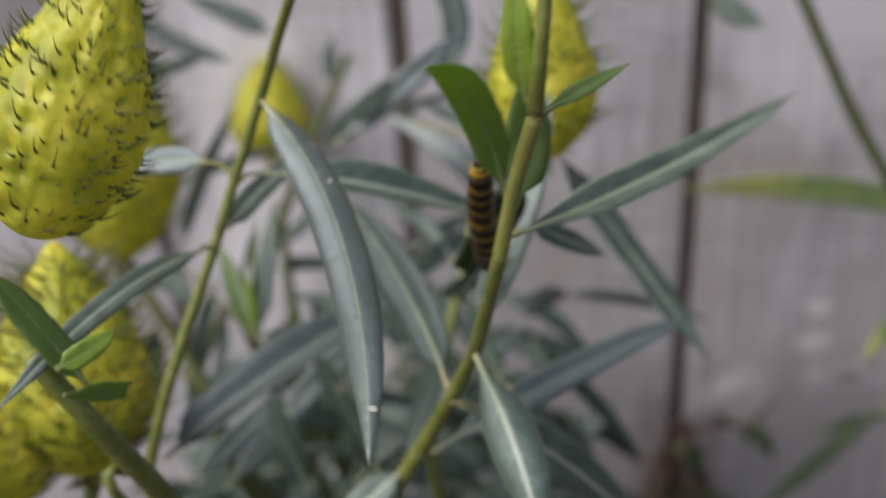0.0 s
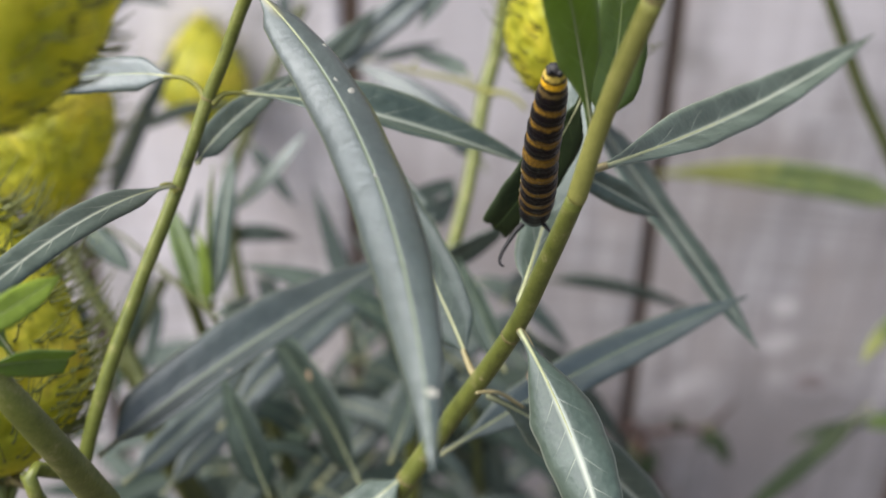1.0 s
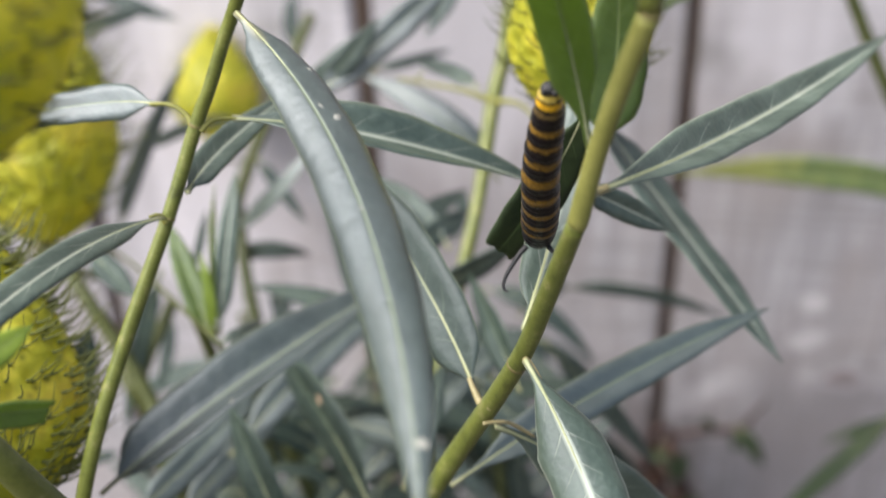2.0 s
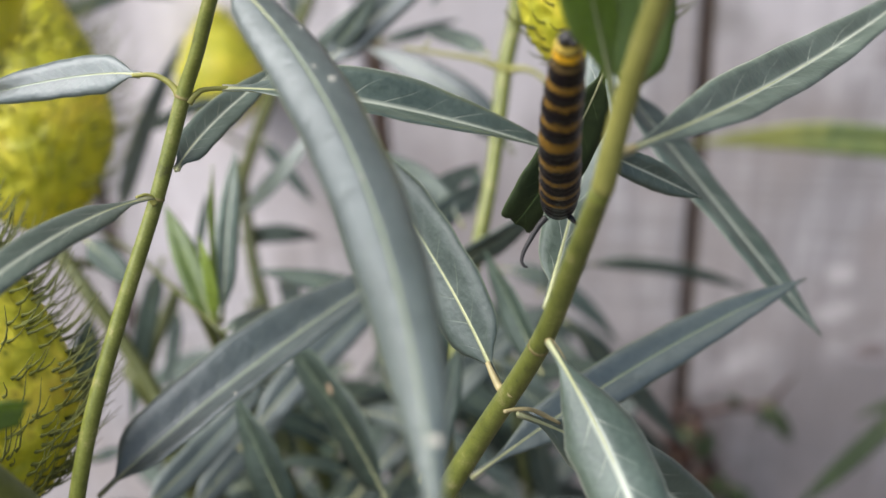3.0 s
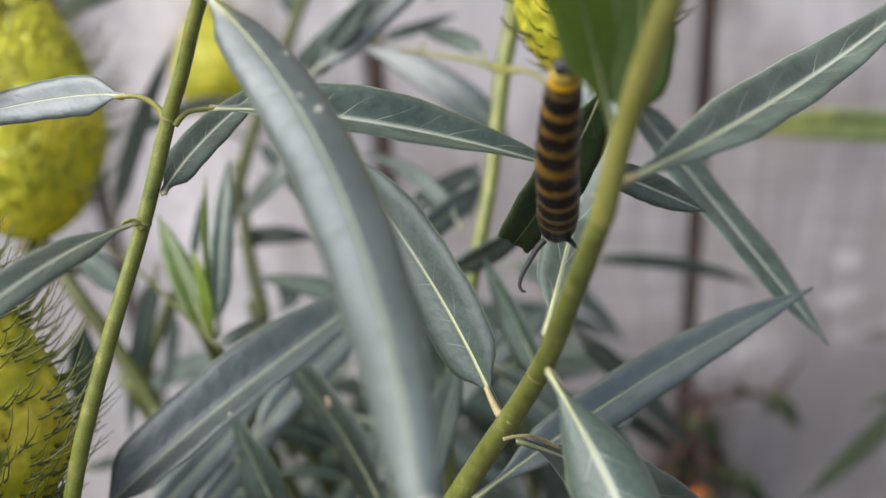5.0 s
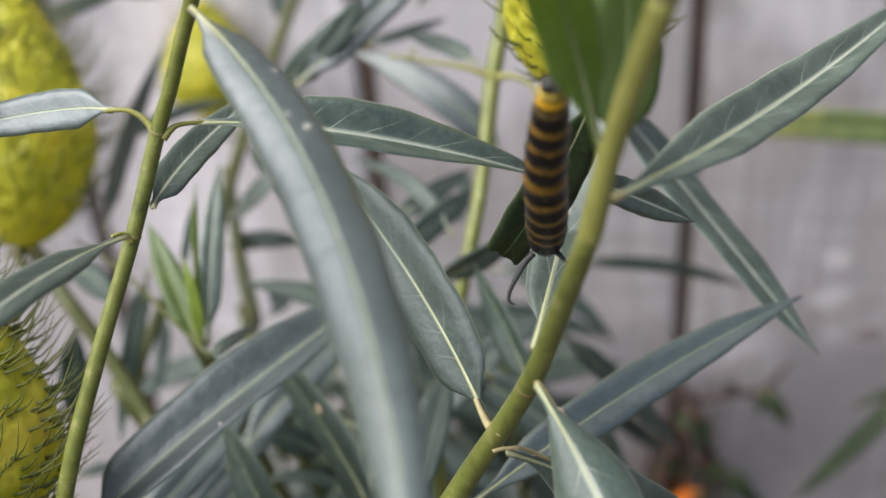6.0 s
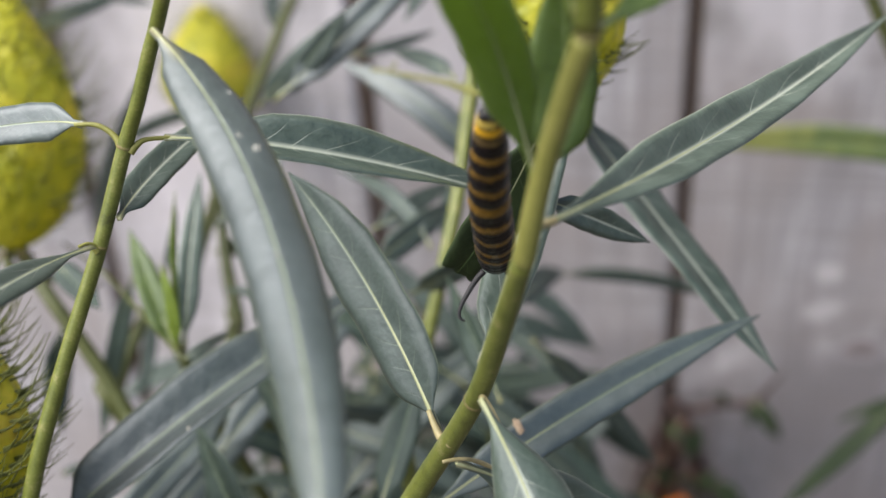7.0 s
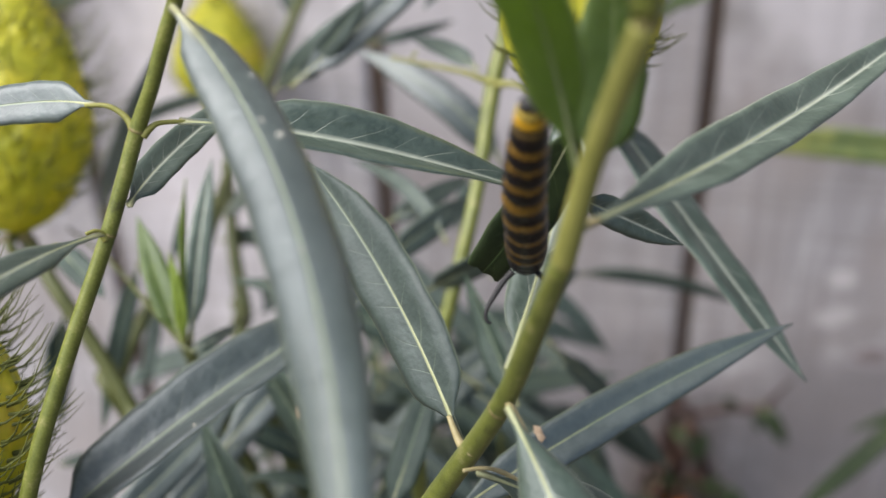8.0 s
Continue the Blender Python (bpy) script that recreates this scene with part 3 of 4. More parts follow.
leaf(plant, (-0.0030, 0.4006, 0.8152), (0.0081, 0.4058, 0.8066), (0.0194, 0.4115, 0.7973), 0.0066, (0.5902, -0.6740, 0.4444), 14, LEAF)
leaf(plant, (-0.0052, 0.4811, 0.7960), (0.0240, 0.4579, 0.7689), (0.0540, 0.4353, 0.7408), 0.0176, (0.5497, -0.2505, 0.7969), 14, LEAF)
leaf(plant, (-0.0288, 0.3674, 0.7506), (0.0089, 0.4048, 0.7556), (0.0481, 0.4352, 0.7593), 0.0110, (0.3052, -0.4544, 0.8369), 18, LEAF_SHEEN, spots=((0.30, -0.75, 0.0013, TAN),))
leaf(plant, (-0.0101, 0.3475, 0.8067), (0.0035, 0.3250, 0.7963), (0.0136, 0.3060, 0.7796), 0.0134, (-0.0269, -0.5573, 0.8299), -17, LEAF, swell=0.72, neck=0.3, rib=1.0)
leaf(plant, (-0.0169, 0.3563, 0.7807), (0.0129, 0.3716, 0.7465), (0.0408, 0.3843, 0.7006), 0.0135, (0.6000, -0.6800, 0.4200), 14, LEAF)
leaf(plant, (-0.0213, 0.3631, 0.7819), (-0.0401, 0.3893, 0.7990), (-0.0642, 0.4197, 0.8071), 0.0155, (-0.5549, -0.6974, 0.4534), 12, LEAF_SHADE, neck=0.10, rib=1.2)
stem(plant, [(-0.0179, 0.3563, 0.7861, 0.0010), (-0.0205, 0.3608, 0.7826, 0.0009), (-0.0222, 0.3631, 0.7837, 0.0007), (-0.0239, 0.3659, 0.7854, 0.0005)], skin=PETIOLE)
stem(plant, [(-0.0194, 0.3543, 0.7828, 0.0004), (-0.0170, 0.3556, 0.7824, 0.0004), (-0.0146, 0.3567, 0.7816, 0.0004), (-0.0123, 0.3591, 0.7783, 0.0005), (-0.0089, 0.3607, 0.7746, 0.0003)], skin=PETIOLE)
stem(plant, [(-0.0117, 0.3522, 0.8024, 0.0005), (-0.0101, 0.3499, 0.8049, 0.0005), (-0.0084, 0.3471, 0.8049, 0.0005), (-0.0064, 0.3446, 0.8031, 0.0004), (-0.0046, 0.3423, 0.8007, 0.0002)], skin=PETIOLE)
stem(plant, [(0.0016, 0.3407, 0.8500, 0.0008), (0.0043, 0.3417, 0.8507, 0.0006)], skin=PETIOLE)
stem(plant, [(-0.0854, 0.3825, 0.8351, 0.0009), (-0.0863, 0.3836, 0.8368, 0.0007), (-0.0882, 0.3844, 0.8384, 0.0006), (-0.0910, 0.3847, 0.8395, 0.0005), (-0.0951, 0.3845, 0.8394, 0.0004)], skin=STEM_OLD)
stem(plant, [(-0.0837, 0.3825, 0.8346, 0.0009), (-0.0824, 0.3835, 0.8358, 0.0007), (-0.0804, 0.3849, 0.8364, 0.0005), (-0.0747, 0.3880, 0.8350, 0.0004), (-0.0673, 0.3897, 0.8330, 0.0003)], skin=STEM_OLD)
stem(plant, [(-0.0909, 0.3732, 0.8165, 0.0008), (-0.0917, 0.3730, 0.8182, 0.0006), (-0.0924, 0.3723, 0.8191, 0.0004), (-0.0936, 0.3710, 0.8192, 0.0004)], skin=STEM_OLD)

# second stem with the long leaf before it
stem(plant, [(-0.1134, 0.3369, 0.7384, 0.0018), (-0.1109, 0.3448, 0.7556, 0.0018), (-0.1057, 0.3526, 0.7757, 0.0018), (-0.0987, 0.3637, 0.7964, 0.0017), (-0.0910, 0.3747, 0.8169, 0.0016), (-0.0848, 0.3830, 0.8356, 0.0016), (-0.0812, 0.3845, 0.8438, 0.0015), (-0.0772, 0.3867, 0.8546, 0.0015), (-0.0743, 0.3871, 0.8613, 0.0015), (-0.0637, 0.3844, 0.8863, 0.0015), (-0.0479, 0.3726, 0.9163, 0.0013)], root=(-0.06, 0.60), nodes=(4, 5))
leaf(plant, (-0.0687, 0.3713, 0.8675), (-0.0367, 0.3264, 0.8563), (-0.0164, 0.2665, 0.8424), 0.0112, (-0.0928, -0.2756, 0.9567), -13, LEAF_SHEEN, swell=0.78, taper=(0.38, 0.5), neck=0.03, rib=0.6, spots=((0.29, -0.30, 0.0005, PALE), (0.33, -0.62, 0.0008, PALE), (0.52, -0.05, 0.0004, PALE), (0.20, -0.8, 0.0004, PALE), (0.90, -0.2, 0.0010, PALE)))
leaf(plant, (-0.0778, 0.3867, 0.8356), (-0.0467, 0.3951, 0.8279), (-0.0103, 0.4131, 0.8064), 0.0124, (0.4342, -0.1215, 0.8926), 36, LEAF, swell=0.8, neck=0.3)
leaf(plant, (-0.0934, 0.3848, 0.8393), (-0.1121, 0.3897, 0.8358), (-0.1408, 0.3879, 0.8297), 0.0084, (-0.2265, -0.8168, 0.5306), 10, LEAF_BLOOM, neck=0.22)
leaf(plant, (-0.0906, 0.3714, 0.8191), (-0.0974, 0.3262, 0.8338), (-0.1102, 0.2834, 0.8302), 0.0073, (0.3200, -0.4000, 0.8590), 14, LEAF)
leaf(plant, (-0.0867, 0.3768, 0.8222), (-0.0838, 0.3976, 0.8229), (-0.0752, 0.4281, 0.8218), 0.0074, (0.3785, -0.0772, 0.9224), 22, LEAF, neck=0.12)
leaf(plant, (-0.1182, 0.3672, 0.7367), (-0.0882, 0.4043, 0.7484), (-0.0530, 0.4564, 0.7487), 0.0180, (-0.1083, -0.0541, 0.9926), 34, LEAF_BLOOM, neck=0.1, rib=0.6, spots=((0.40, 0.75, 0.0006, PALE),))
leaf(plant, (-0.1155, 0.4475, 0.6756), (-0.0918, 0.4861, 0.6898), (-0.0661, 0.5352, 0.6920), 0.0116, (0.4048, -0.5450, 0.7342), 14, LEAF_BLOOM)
leaf(plant, (-0.0571, 0.4034, 0.7009), (-0.0766, 0.4328, 0.7064), (-0.0992, 0.4589, 0.7122), 0.0196, (-0.6695, -0.6549, 0.3506), 10, LEAF_DEEP_SHADE, spots=((0.60, 0.55, 0.0016, TAN),))
leaf(plant, (-0.0836, 0.4000, 0.6944), (-0.0938, 0.4118, 0.7070), (-0.1048, 0.4272, 0.7162), 0.0150, (-0.5449, -0.7337, 0.4058), 14, LEAF_DEEP_SHADE)
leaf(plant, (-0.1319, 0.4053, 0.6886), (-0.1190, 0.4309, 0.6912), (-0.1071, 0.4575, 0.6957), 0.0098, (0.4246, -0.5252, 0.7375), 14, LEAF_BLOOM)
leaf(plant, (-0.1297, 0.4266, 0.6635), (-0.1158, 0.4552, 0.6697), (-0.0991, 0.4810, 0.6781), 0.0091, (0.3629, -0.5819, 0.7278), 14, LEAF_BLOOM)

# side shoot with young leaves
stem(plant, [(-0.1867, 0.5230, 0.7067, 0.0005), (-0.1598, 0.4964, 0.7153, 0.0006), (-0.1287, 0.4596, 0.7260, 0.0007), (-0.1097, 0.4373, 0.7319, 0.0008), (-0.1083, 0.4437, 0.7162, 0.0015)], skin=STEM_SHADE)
leaf(plant, (-0.1135, 0.4423, 0.7300), (-0.1223, 0.4542, 0.7414), (-0.1338, 0.4718, 0.7511), 0.0080, (0.1206, -0.5220, 0.8444), 16, LEAF_FRESH, neck=0.2)
leaf(plant, (-0.1110, 0.4427, 0.7298), (-0.1126, 0.4626, 0.7471), (-0.1151, 0.4888, 0.7612), 0.0072, (0.4712, -0.4667, 0.7484), 14, LEAF, neck=0.2)
leaf(plant, (-0.1116, 0.4395, 0.7325), (-0.1129, 0.4449, 0.7436), (-0.1168, 0.4519, 0.7539), 0.0034, (0.2489, -0.8123, 0.5275), 14, LEAF_YOUNG)
leaf(plant, (-0.1110, 0.4402, 0.7315), (-0.1136, 0.4534, 0.7519), (-0.1156, 0.4692, 0.7670), 0.0032, (0.9609, -0.1401, 0.2390), 14, LEAF_YOUNG)
leaf(plant, (-0.1092, 0.4373, 0.7315), (-0.1034, 0.4420, 0.7328), (-0.1017, 0.4568, 0.7264), 0.0036, (0.6914, -0.3155, 0.6500), 14, LEAF)

# far stems
stem(plant, [(-0.0328, 0.5501, 0.7983, 0.0027), (-0.0349, 0.5411, 0.7793, 0.0025), (-0.0374, 0.5321, 0.7674, 0.0027), (-0.0394, 0.5108, 0.7450, 0.0023), (-0.0420, 0.4946, 0.7301, 0.0023), (-0.0488, 0.4701, 0.6976, 0.0023), (-0.0492, 0.4480, 0.6719, 0.0025)], root=(-0.06, 0.60), nodes=(2,))
stem(plant, [(-0.0369, 0.5304, 0.7683, 0.0016), (-0.0415, 0.5315, 0.7692, 0.0011), (-0.0470, 0.5327, 0.7704, 0.0008), (-0.0586, 0.5340, 0.7716, 0.0006), (-0.0706, 0.5372, 0.7718, 0.0005)], skin=STEM_OLD)
stem(plant, [(-0.0641, 0.5347, 0.7721, 0.0005), (-0.0621, 0.5369, 0.7747, 0.0004)], skin=STEM_OLD)
stem(plant, [(-0.0365, 0.5302, 0.7680, 0.0014), (-0.0311, 0.5293, 0.7689, 0.0009), (-0.0265, 0.5280, 0.7677, 0.0007), (-0.0225, 0.5255, 0.7651, 0.0006)], skin=STEM_OLD)
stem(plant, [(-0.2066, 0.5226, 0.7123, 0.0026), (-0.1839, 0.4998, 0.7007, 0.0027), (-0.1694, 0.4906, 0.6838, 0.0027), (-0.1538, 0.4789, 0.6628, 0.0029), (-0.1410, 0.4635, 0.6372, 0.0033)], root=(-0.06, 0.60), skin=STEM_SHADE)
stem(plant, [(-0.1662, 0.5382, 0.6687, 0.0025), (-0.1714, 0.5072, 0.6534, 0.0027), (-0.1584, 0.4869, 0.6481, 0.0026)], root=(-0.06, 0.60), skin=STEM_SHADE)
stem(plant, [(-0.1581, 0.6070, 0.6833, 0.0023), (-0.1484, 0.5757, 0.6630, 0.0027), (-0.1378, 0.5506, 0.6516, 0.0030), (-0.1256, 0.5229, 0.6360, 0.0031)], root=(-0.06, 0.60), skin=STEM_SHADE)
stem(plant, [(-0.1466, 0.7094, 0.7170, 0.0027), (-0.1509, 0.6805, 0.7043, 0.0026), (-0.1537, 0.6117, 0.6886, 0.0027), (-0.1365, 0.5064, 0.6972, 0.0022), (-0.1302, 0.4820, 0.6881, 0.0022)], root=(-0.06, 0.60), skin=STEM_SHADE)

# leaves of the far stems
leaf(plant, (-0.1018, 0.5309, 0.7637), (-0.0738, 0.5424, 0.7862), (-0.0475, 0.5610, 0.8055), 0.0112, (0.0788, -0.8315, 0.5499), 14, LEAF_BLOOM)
leaf(plant, (-0.1149, 0.5478, 0.7504), (-0.0964, 0.5461, 0.7697), (-0.0796, 0.5503, 0.7854), 0.0087, (0.0265, -0.9712, 0.2368), 12, LEAF_SHADE)
leaf(plant, (-0.0500, 0.4120, 0.7027), (-0.0460, 0.4280, 0.7143), (-0.0429, 0.4467, 0.7234), 0.0094, (-0.1208, -0.4847, 0.8663), 14, LEAF_DEEP_SHADE)
leaf(plant, (-0.1045, 0.5369, 0.7593), (-0.0891, 0.5349, 0.7773), (-0.0761, 0.5376, 0.7936), 0.0083, (0.0121, -0.9769, 0.2132), 14, LEAF_SHADE)
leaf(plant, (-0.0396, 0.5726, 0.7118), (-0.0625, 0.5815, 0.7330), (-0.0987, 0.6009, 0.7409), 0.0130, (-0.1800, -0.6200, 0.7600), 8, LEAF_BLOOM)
leaf(plant, (-0.0419, 0.5298, 0.7731), (-0.0543, 0.5445, 0.7720), (-0.0681, 0.5591, 0.7674), 0.0063, (-0.2983, -0.2877, 0.9101), 14, LEAF_SHADE)
leaf(plant, (-0.0974, 0.6168, 0.7352), (-0.0808, 0.6214, 0.7381), (-0.0673, 0.6412, 0.7347), 0.0044, (0.4731, -0.7384, 0.4805), 14, LEAF_SHADE)
leaf(plant, (-0.0511, 0.5167, 0.7160), (-0.0669, 0.5325, 0.7261), (-0.0916, 0.5524, 0.7234), 0.0061, (-0.0149, -0.4099, 0.9121), 14, LEAF_SHADE)
leaf(plant, (-0.0742, 0.5295, 0.7134), (-0.0608, 0.5365, 0.7196), (-0.0497, 0.5562, 0.7174), 0.0073, (0.4106, -0.6396, 0.6499), 14, LEAF_SHADE)
leaf(plant, (-0.0681, 0.5053, 0.7180), (-0.0568, 0.5190, 0.7209), (-0.0468, 0.5395, 0.7200), 0.0095, (0.6942, -0.6207, 0.3645), 14, LEAF_SHADE)
leaf(plant, (-0.0526, 0.5690, 0.7092), (-0.0537, 0.5628, 0.7009), (-0.0556, 0.5567, 0.6925), 0.0050, (0.1288, -0.8085, 0.5742), 14, LEAF_SHADE)
leaf(plant, (-0.0530, 0.4892, 0.7181), (-0.0370, 0.4831, 0.7334), (-0.0231, 0.4846, 0.7445), 0.0090, (0.0682, -0.9975, -0.0224), 14, LEAF_SHADE)
leaf(plant, (-0.0190, 0.4410, 0.7185), (-0.0283, 0.4566, 0.7288), (-0.0387, 0.4756, 0.7362), 0.0100, (-0.3500, -0.9100, 0.2000), 24, LEAF_DEEP_SHADE)
leaf(plant, (-0.0197, 0.6286, 0.6222), (0.0204, 0.6332, 0.6195), (0.0605, 0.6461, 0.5983), 0.0071, (0.2131, -0.9635, 0.1615), 14, LEAF_SHADE)
leaf(plant, (-0.0179, 0.5163, 0.6792), (0.0062, 0.5237, 0.6448), (0.0289, 0.5312, 0.6063), 0.0077, (0.4263, -0.8698, 0.2487), 14, LEAF_SHADE)
leaf(plant, (-0.1676, 0.4810, 0.7312), (-0.1570, 0.4738, 0.7274), (-0.1470, 0.4666, 0.7237), 0.0084, (0.0893, -0.3534, 0.9312), 14, LEAF_DEEP_SHADE)
leaf(plant, (-0.1610, 0.5208, 0.6964), (-0.1647, 0.4995, 0.6768), (-0.1659, 0.4766, 0.6545), 0.0070, (0.3281, -0.6688, 0.6671), 14, LEAF_DEEP_SHADE)
leaf(plant, (-0.1833, 0.5032, 0.6863), (-0.1848, 0.4916, 0.6710), (-0.1820, 0.4800, 0.6545), 0.0102, (0.7379, -0.5308, 0.4168), 18, LEAF_DEEP_SHADE, neck=0.3)
leaf(plant, (-0.1749, 0.5533, 0.6502), (-0.1756, 0.5429, 0.6361), (-0.1781, 0.5325, 0.6226), 0.0058, (0.3588, -0.7642, 0.5360), 14, LEAF_SHADE)
leaf(plant, (-0.1909, 0.4844, 0.6285), (-0.1851, 0.4864, 0.6298), (-0.1792, 0.4891, 0.6320), 0.0038, (0.1370, -0.7920, 0.5949), 14, LEAF_SHADE)
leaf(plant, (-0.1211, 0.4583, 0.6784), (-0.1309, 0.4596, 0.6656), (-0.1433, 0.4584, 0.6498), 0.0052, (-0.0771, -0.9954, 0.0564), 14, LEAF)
leaf(plant, (-0.0928, 0.4789, 0.6484), (-0.1059, 0.4781, 0.6591), (-0.1184, 0.4741, 0.6652), 0.0084, (0.5446, -0.4516, 0.7067), 14, LEAF_DEEP_SHADE, cut=0.92)
leaf(plant, (-0.0877, 0.4735, 0.6399), (-0.1012, 0.4747, 0.6448), (-0.1160, 0.4717, 0.6442), 0.0050, (0.1642, -0.4263, 0.8896), 14, LEAF_DEEP_SHADE)
leaf(plant, (-0.1409, 0.5033, 0.7103), (-0.1393, 0.5097, 0.7187), (-0.1381, 0.5163, 0.7274), 0.0030, (0.3652, -0.7678, 0.5263), 14, LEAF_DEEP_SHADE)
leaf(plant, (-0.1594, 0.5880, 0.6566), (-0.1376, 0.5799, 0.6675), (-0.1204, 0.5819, 0.6644), 0.0077, (-0.1158, -0.9628, 0.2440), 14, LEAF_SHADE)
leaf(plant, (-0.1430, 0.5916, 0.7055), (-0.1320, 0.5855, 0.6944), (-0.1200, 0.5790, 0.6825), 0.0058, (0.2638, -0.7096, 0.6533), 14, LEAF_SHADE)
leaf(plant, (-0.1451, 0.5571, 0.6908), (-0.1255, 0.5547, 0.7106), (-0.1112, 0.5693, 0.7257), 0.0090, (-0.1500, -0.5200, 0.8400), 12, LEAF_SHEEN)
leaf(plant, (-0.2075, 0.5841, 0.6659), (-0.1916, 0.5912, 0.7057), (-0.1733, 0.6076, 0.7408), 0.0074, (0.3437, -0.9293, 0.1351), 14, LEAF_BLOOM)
leaf(plant, (-0.2009, 0.6071, 0.6949), (-0.1778, 0.6110, 0.7070), (-0.1517, 0.6101, 0.7130), 0.0058, (0.1071, -0.9922, 0.0631), 14, LEAF_SHADE)
leaf(plant, (-0.1411, 0.5825, 0.6437), (-0.1322, 0.5690, 0.6459), (-0.1367, 0.5629, 0.6417), 0.0091, (0.1833, -0.2138, 0.9596), 14, LEAF_SHADE)
leaf(plant, (-0.1819, 0.4759, 0.6386), (-0.1773, 0.4777, 0.6400), (-0.1724, 0.4793, 0.6409), 0.0044, (0.1152, -0.7611, 0.6384), 14, LEAF_SHADE)
leaf(plant, (-0.2490, 0.6427, 0.7311), (-0.2192, 0.6346, 0.7436), (-0.1984, 0.6448, 0.7479), 0.0070, (0.0154, -0.9552, 0.2957), 14, LEAF_SHADE)
leaf(plant, (-0.1526, 0.6989, 0.7036), (-0.1562, 0.7068, 0.7159), (-0.1553, 0.7156, 0.7282), 0.0078, (0.2568, -0.7839, 0.5653), 14, LEAF_SHADE)
leaf(plant, (-0.2692, 0.7045, 0.7428), (-0.2406, 0.6991, 0.7275), (-0.2092, 0.6980, 0.7176), 0.0098, (0.1342, -0.8298, 0.5417), 14, LEAF_SHADE)
leaf(plant, (-0.1875, 0.7098, 0.7285), (-0.2136, 0.7128, 0.7398), (-0.2405, 0.7146, 0.7495), 0.0117, (0.1194, -0.8537, 0.5069), 14, LEAF_SHADE)
leaf(plant, (-0.0775, 0.6293, 0.8020), (-0.0650, 0.6164, 0.7803), (-0.0717, 0.6000, 0.7587), 0.0131, (0.1814, -0.8013, 0.5700), 14, LEAF_SHADE)

# seed pods
seed_pod(plant, (-0.2045, 0.5355, 0.7490), (-0.1240, 0.5568, 0.8213), 0.0250, 0.1000, seed=1, bristle=1.15, hairs=420)
seed_pod(plant, (-0.0844, 0.3031, 0.8995), (0.3014, 0.4773, 0.8135), 0.0157, 0.0625, seed=2, stalk=None, bristle=0.36, hairs=420)
seed_pod(plant, (-0.1418, 0.3662, 0.7728), (-0.2205, 0.5350, 0.8155), 0.0222, 0.0744, seed=3, stalk=(-0.0001, 0.0367, 0.0184), hairs=700, bristle=0.92)
seed_pod(plant, (-0.1644, 0.3455, 0.7629), (-0.1852, 0.5437, 0.8187), 0.0202, 0.0605, seed=4, stalk=(-0.0001, 0.0363, 0.0182))
seed_pod(plant, (-0.2640, 0.8831, 0.5850), (-0.1319, 0.5552, 0.8212), 0.0262, 0.0790, seed=5, bristle=0.8)
seed_pod(plant, (-0.0068, 0.4669, 0.8298), (0.0545, 0.1543, 0.9828), 0.0170, 0.0658, seed=6, stalk=(-0.0125, 0.0313, 0.0086), bristle=0.6)

# thick lower stem beside the pods
stem(plant, [(-0.1095, 0.3023, 0.8321, 0.0026), (-0.0999, 0.3016, 0.8172, 0.0028), (-0.0951, 0.3065, 0.7997, 0.0030), (-0.0946, 0.3214, 0.7689, 0.0035), (-0.1000, 0.3457, 0.7250, 0.0043)], root=(-0.06, 0.60))
leaf(plant, (-0.0980, 0.2938, 0.8286), (-0.0896, 0.3026, 0.8244), (-0.0792, 0.3082, 0.8210), 0.0063, (0.5074, -0.8615, 0.0190), 25, LEAF_FRESH, cut=0.62)
leaf(plant, (-0.0939, 0.2876, 0.8418), (-0.0884, 0.2931, 0.8435), (-0.0837, 0.2999, 0.8449), 0.0054, (0.4440, -0.6893, 0.5725), 14, LEAF_YOUNG)
leaf(plant, (-0.0953, 0.3005, 0.8259), (-0.1045, 0.3011, 0.8424), (-0.1146, 0.3026, 0.8573), 0.0090, (0.7655, -0.2173, 0.6057), 14, LEAF_FRESH)

# stem and leaves of the plant beside the fence
plant = side_plant
stem(plant, [(0.0460, 0.7300, 0.8520, 0.0029), (0.0850, 0.7250, 0.7750, 0.0031), (0.1240, 0.7200, 0.6980, 0.0033), (0.1850, 0.7150, 0.5760, 0.0035)], root=(0.30, 0.70), skin=STEM_SHADE)
leaf(plant, (0.2116, 0.8582, 0.5425), (0.1315, 0.8558, 0.5603), (0.0385, 0.8419, 0.5621), 0.0200, (0.1046, -0.9930, 0.0554), 14, LEAF_YELLOW)
leaf(plant, (0.1784, 0.7401, 0.4777), (0.1356, 0.7022, 0.4535), (0.0962, 0.6691, 0.4350), 0.0112, (-0.0851, -0.4386, 0.8946), 14, LEAF_WEED)
leaf(plant, (0.1817, 0.7346, 0.4694), (0.1570, 0.7281, 0.4664), (0.1312, 0.7184, 0.4595), 0.0062, (0.0286, -0.5819, 0.8128), 14, LEAF_WEED)
leaf(plant, (0.1828, 0.7750, 0.4315), (0.2049, 0.7797, 0.4322), (0.2269, 0.7796, 0.4263), 0.0108, (0.1506, -0.7697, 0.6205), 14, LEAF_FRESH)
leaf(plant, (0.1771, 0.6837, 0.5929), (0.1577, 0.6731, 0.5829), (0.1446, 0.6598, 0.5675), 0.0098, (0.1947, -0.8263, 0.5286), 14, LEAF_YELLOW)
leaf(plant, (0.0484, 0.7616, 0.7386), (0.0638, 0.7579, 0.7293), (0.0807, 0.7560, 0.7222), 0.0128, (0.0341, -0.9216, 0.3866), 14, LEAF)


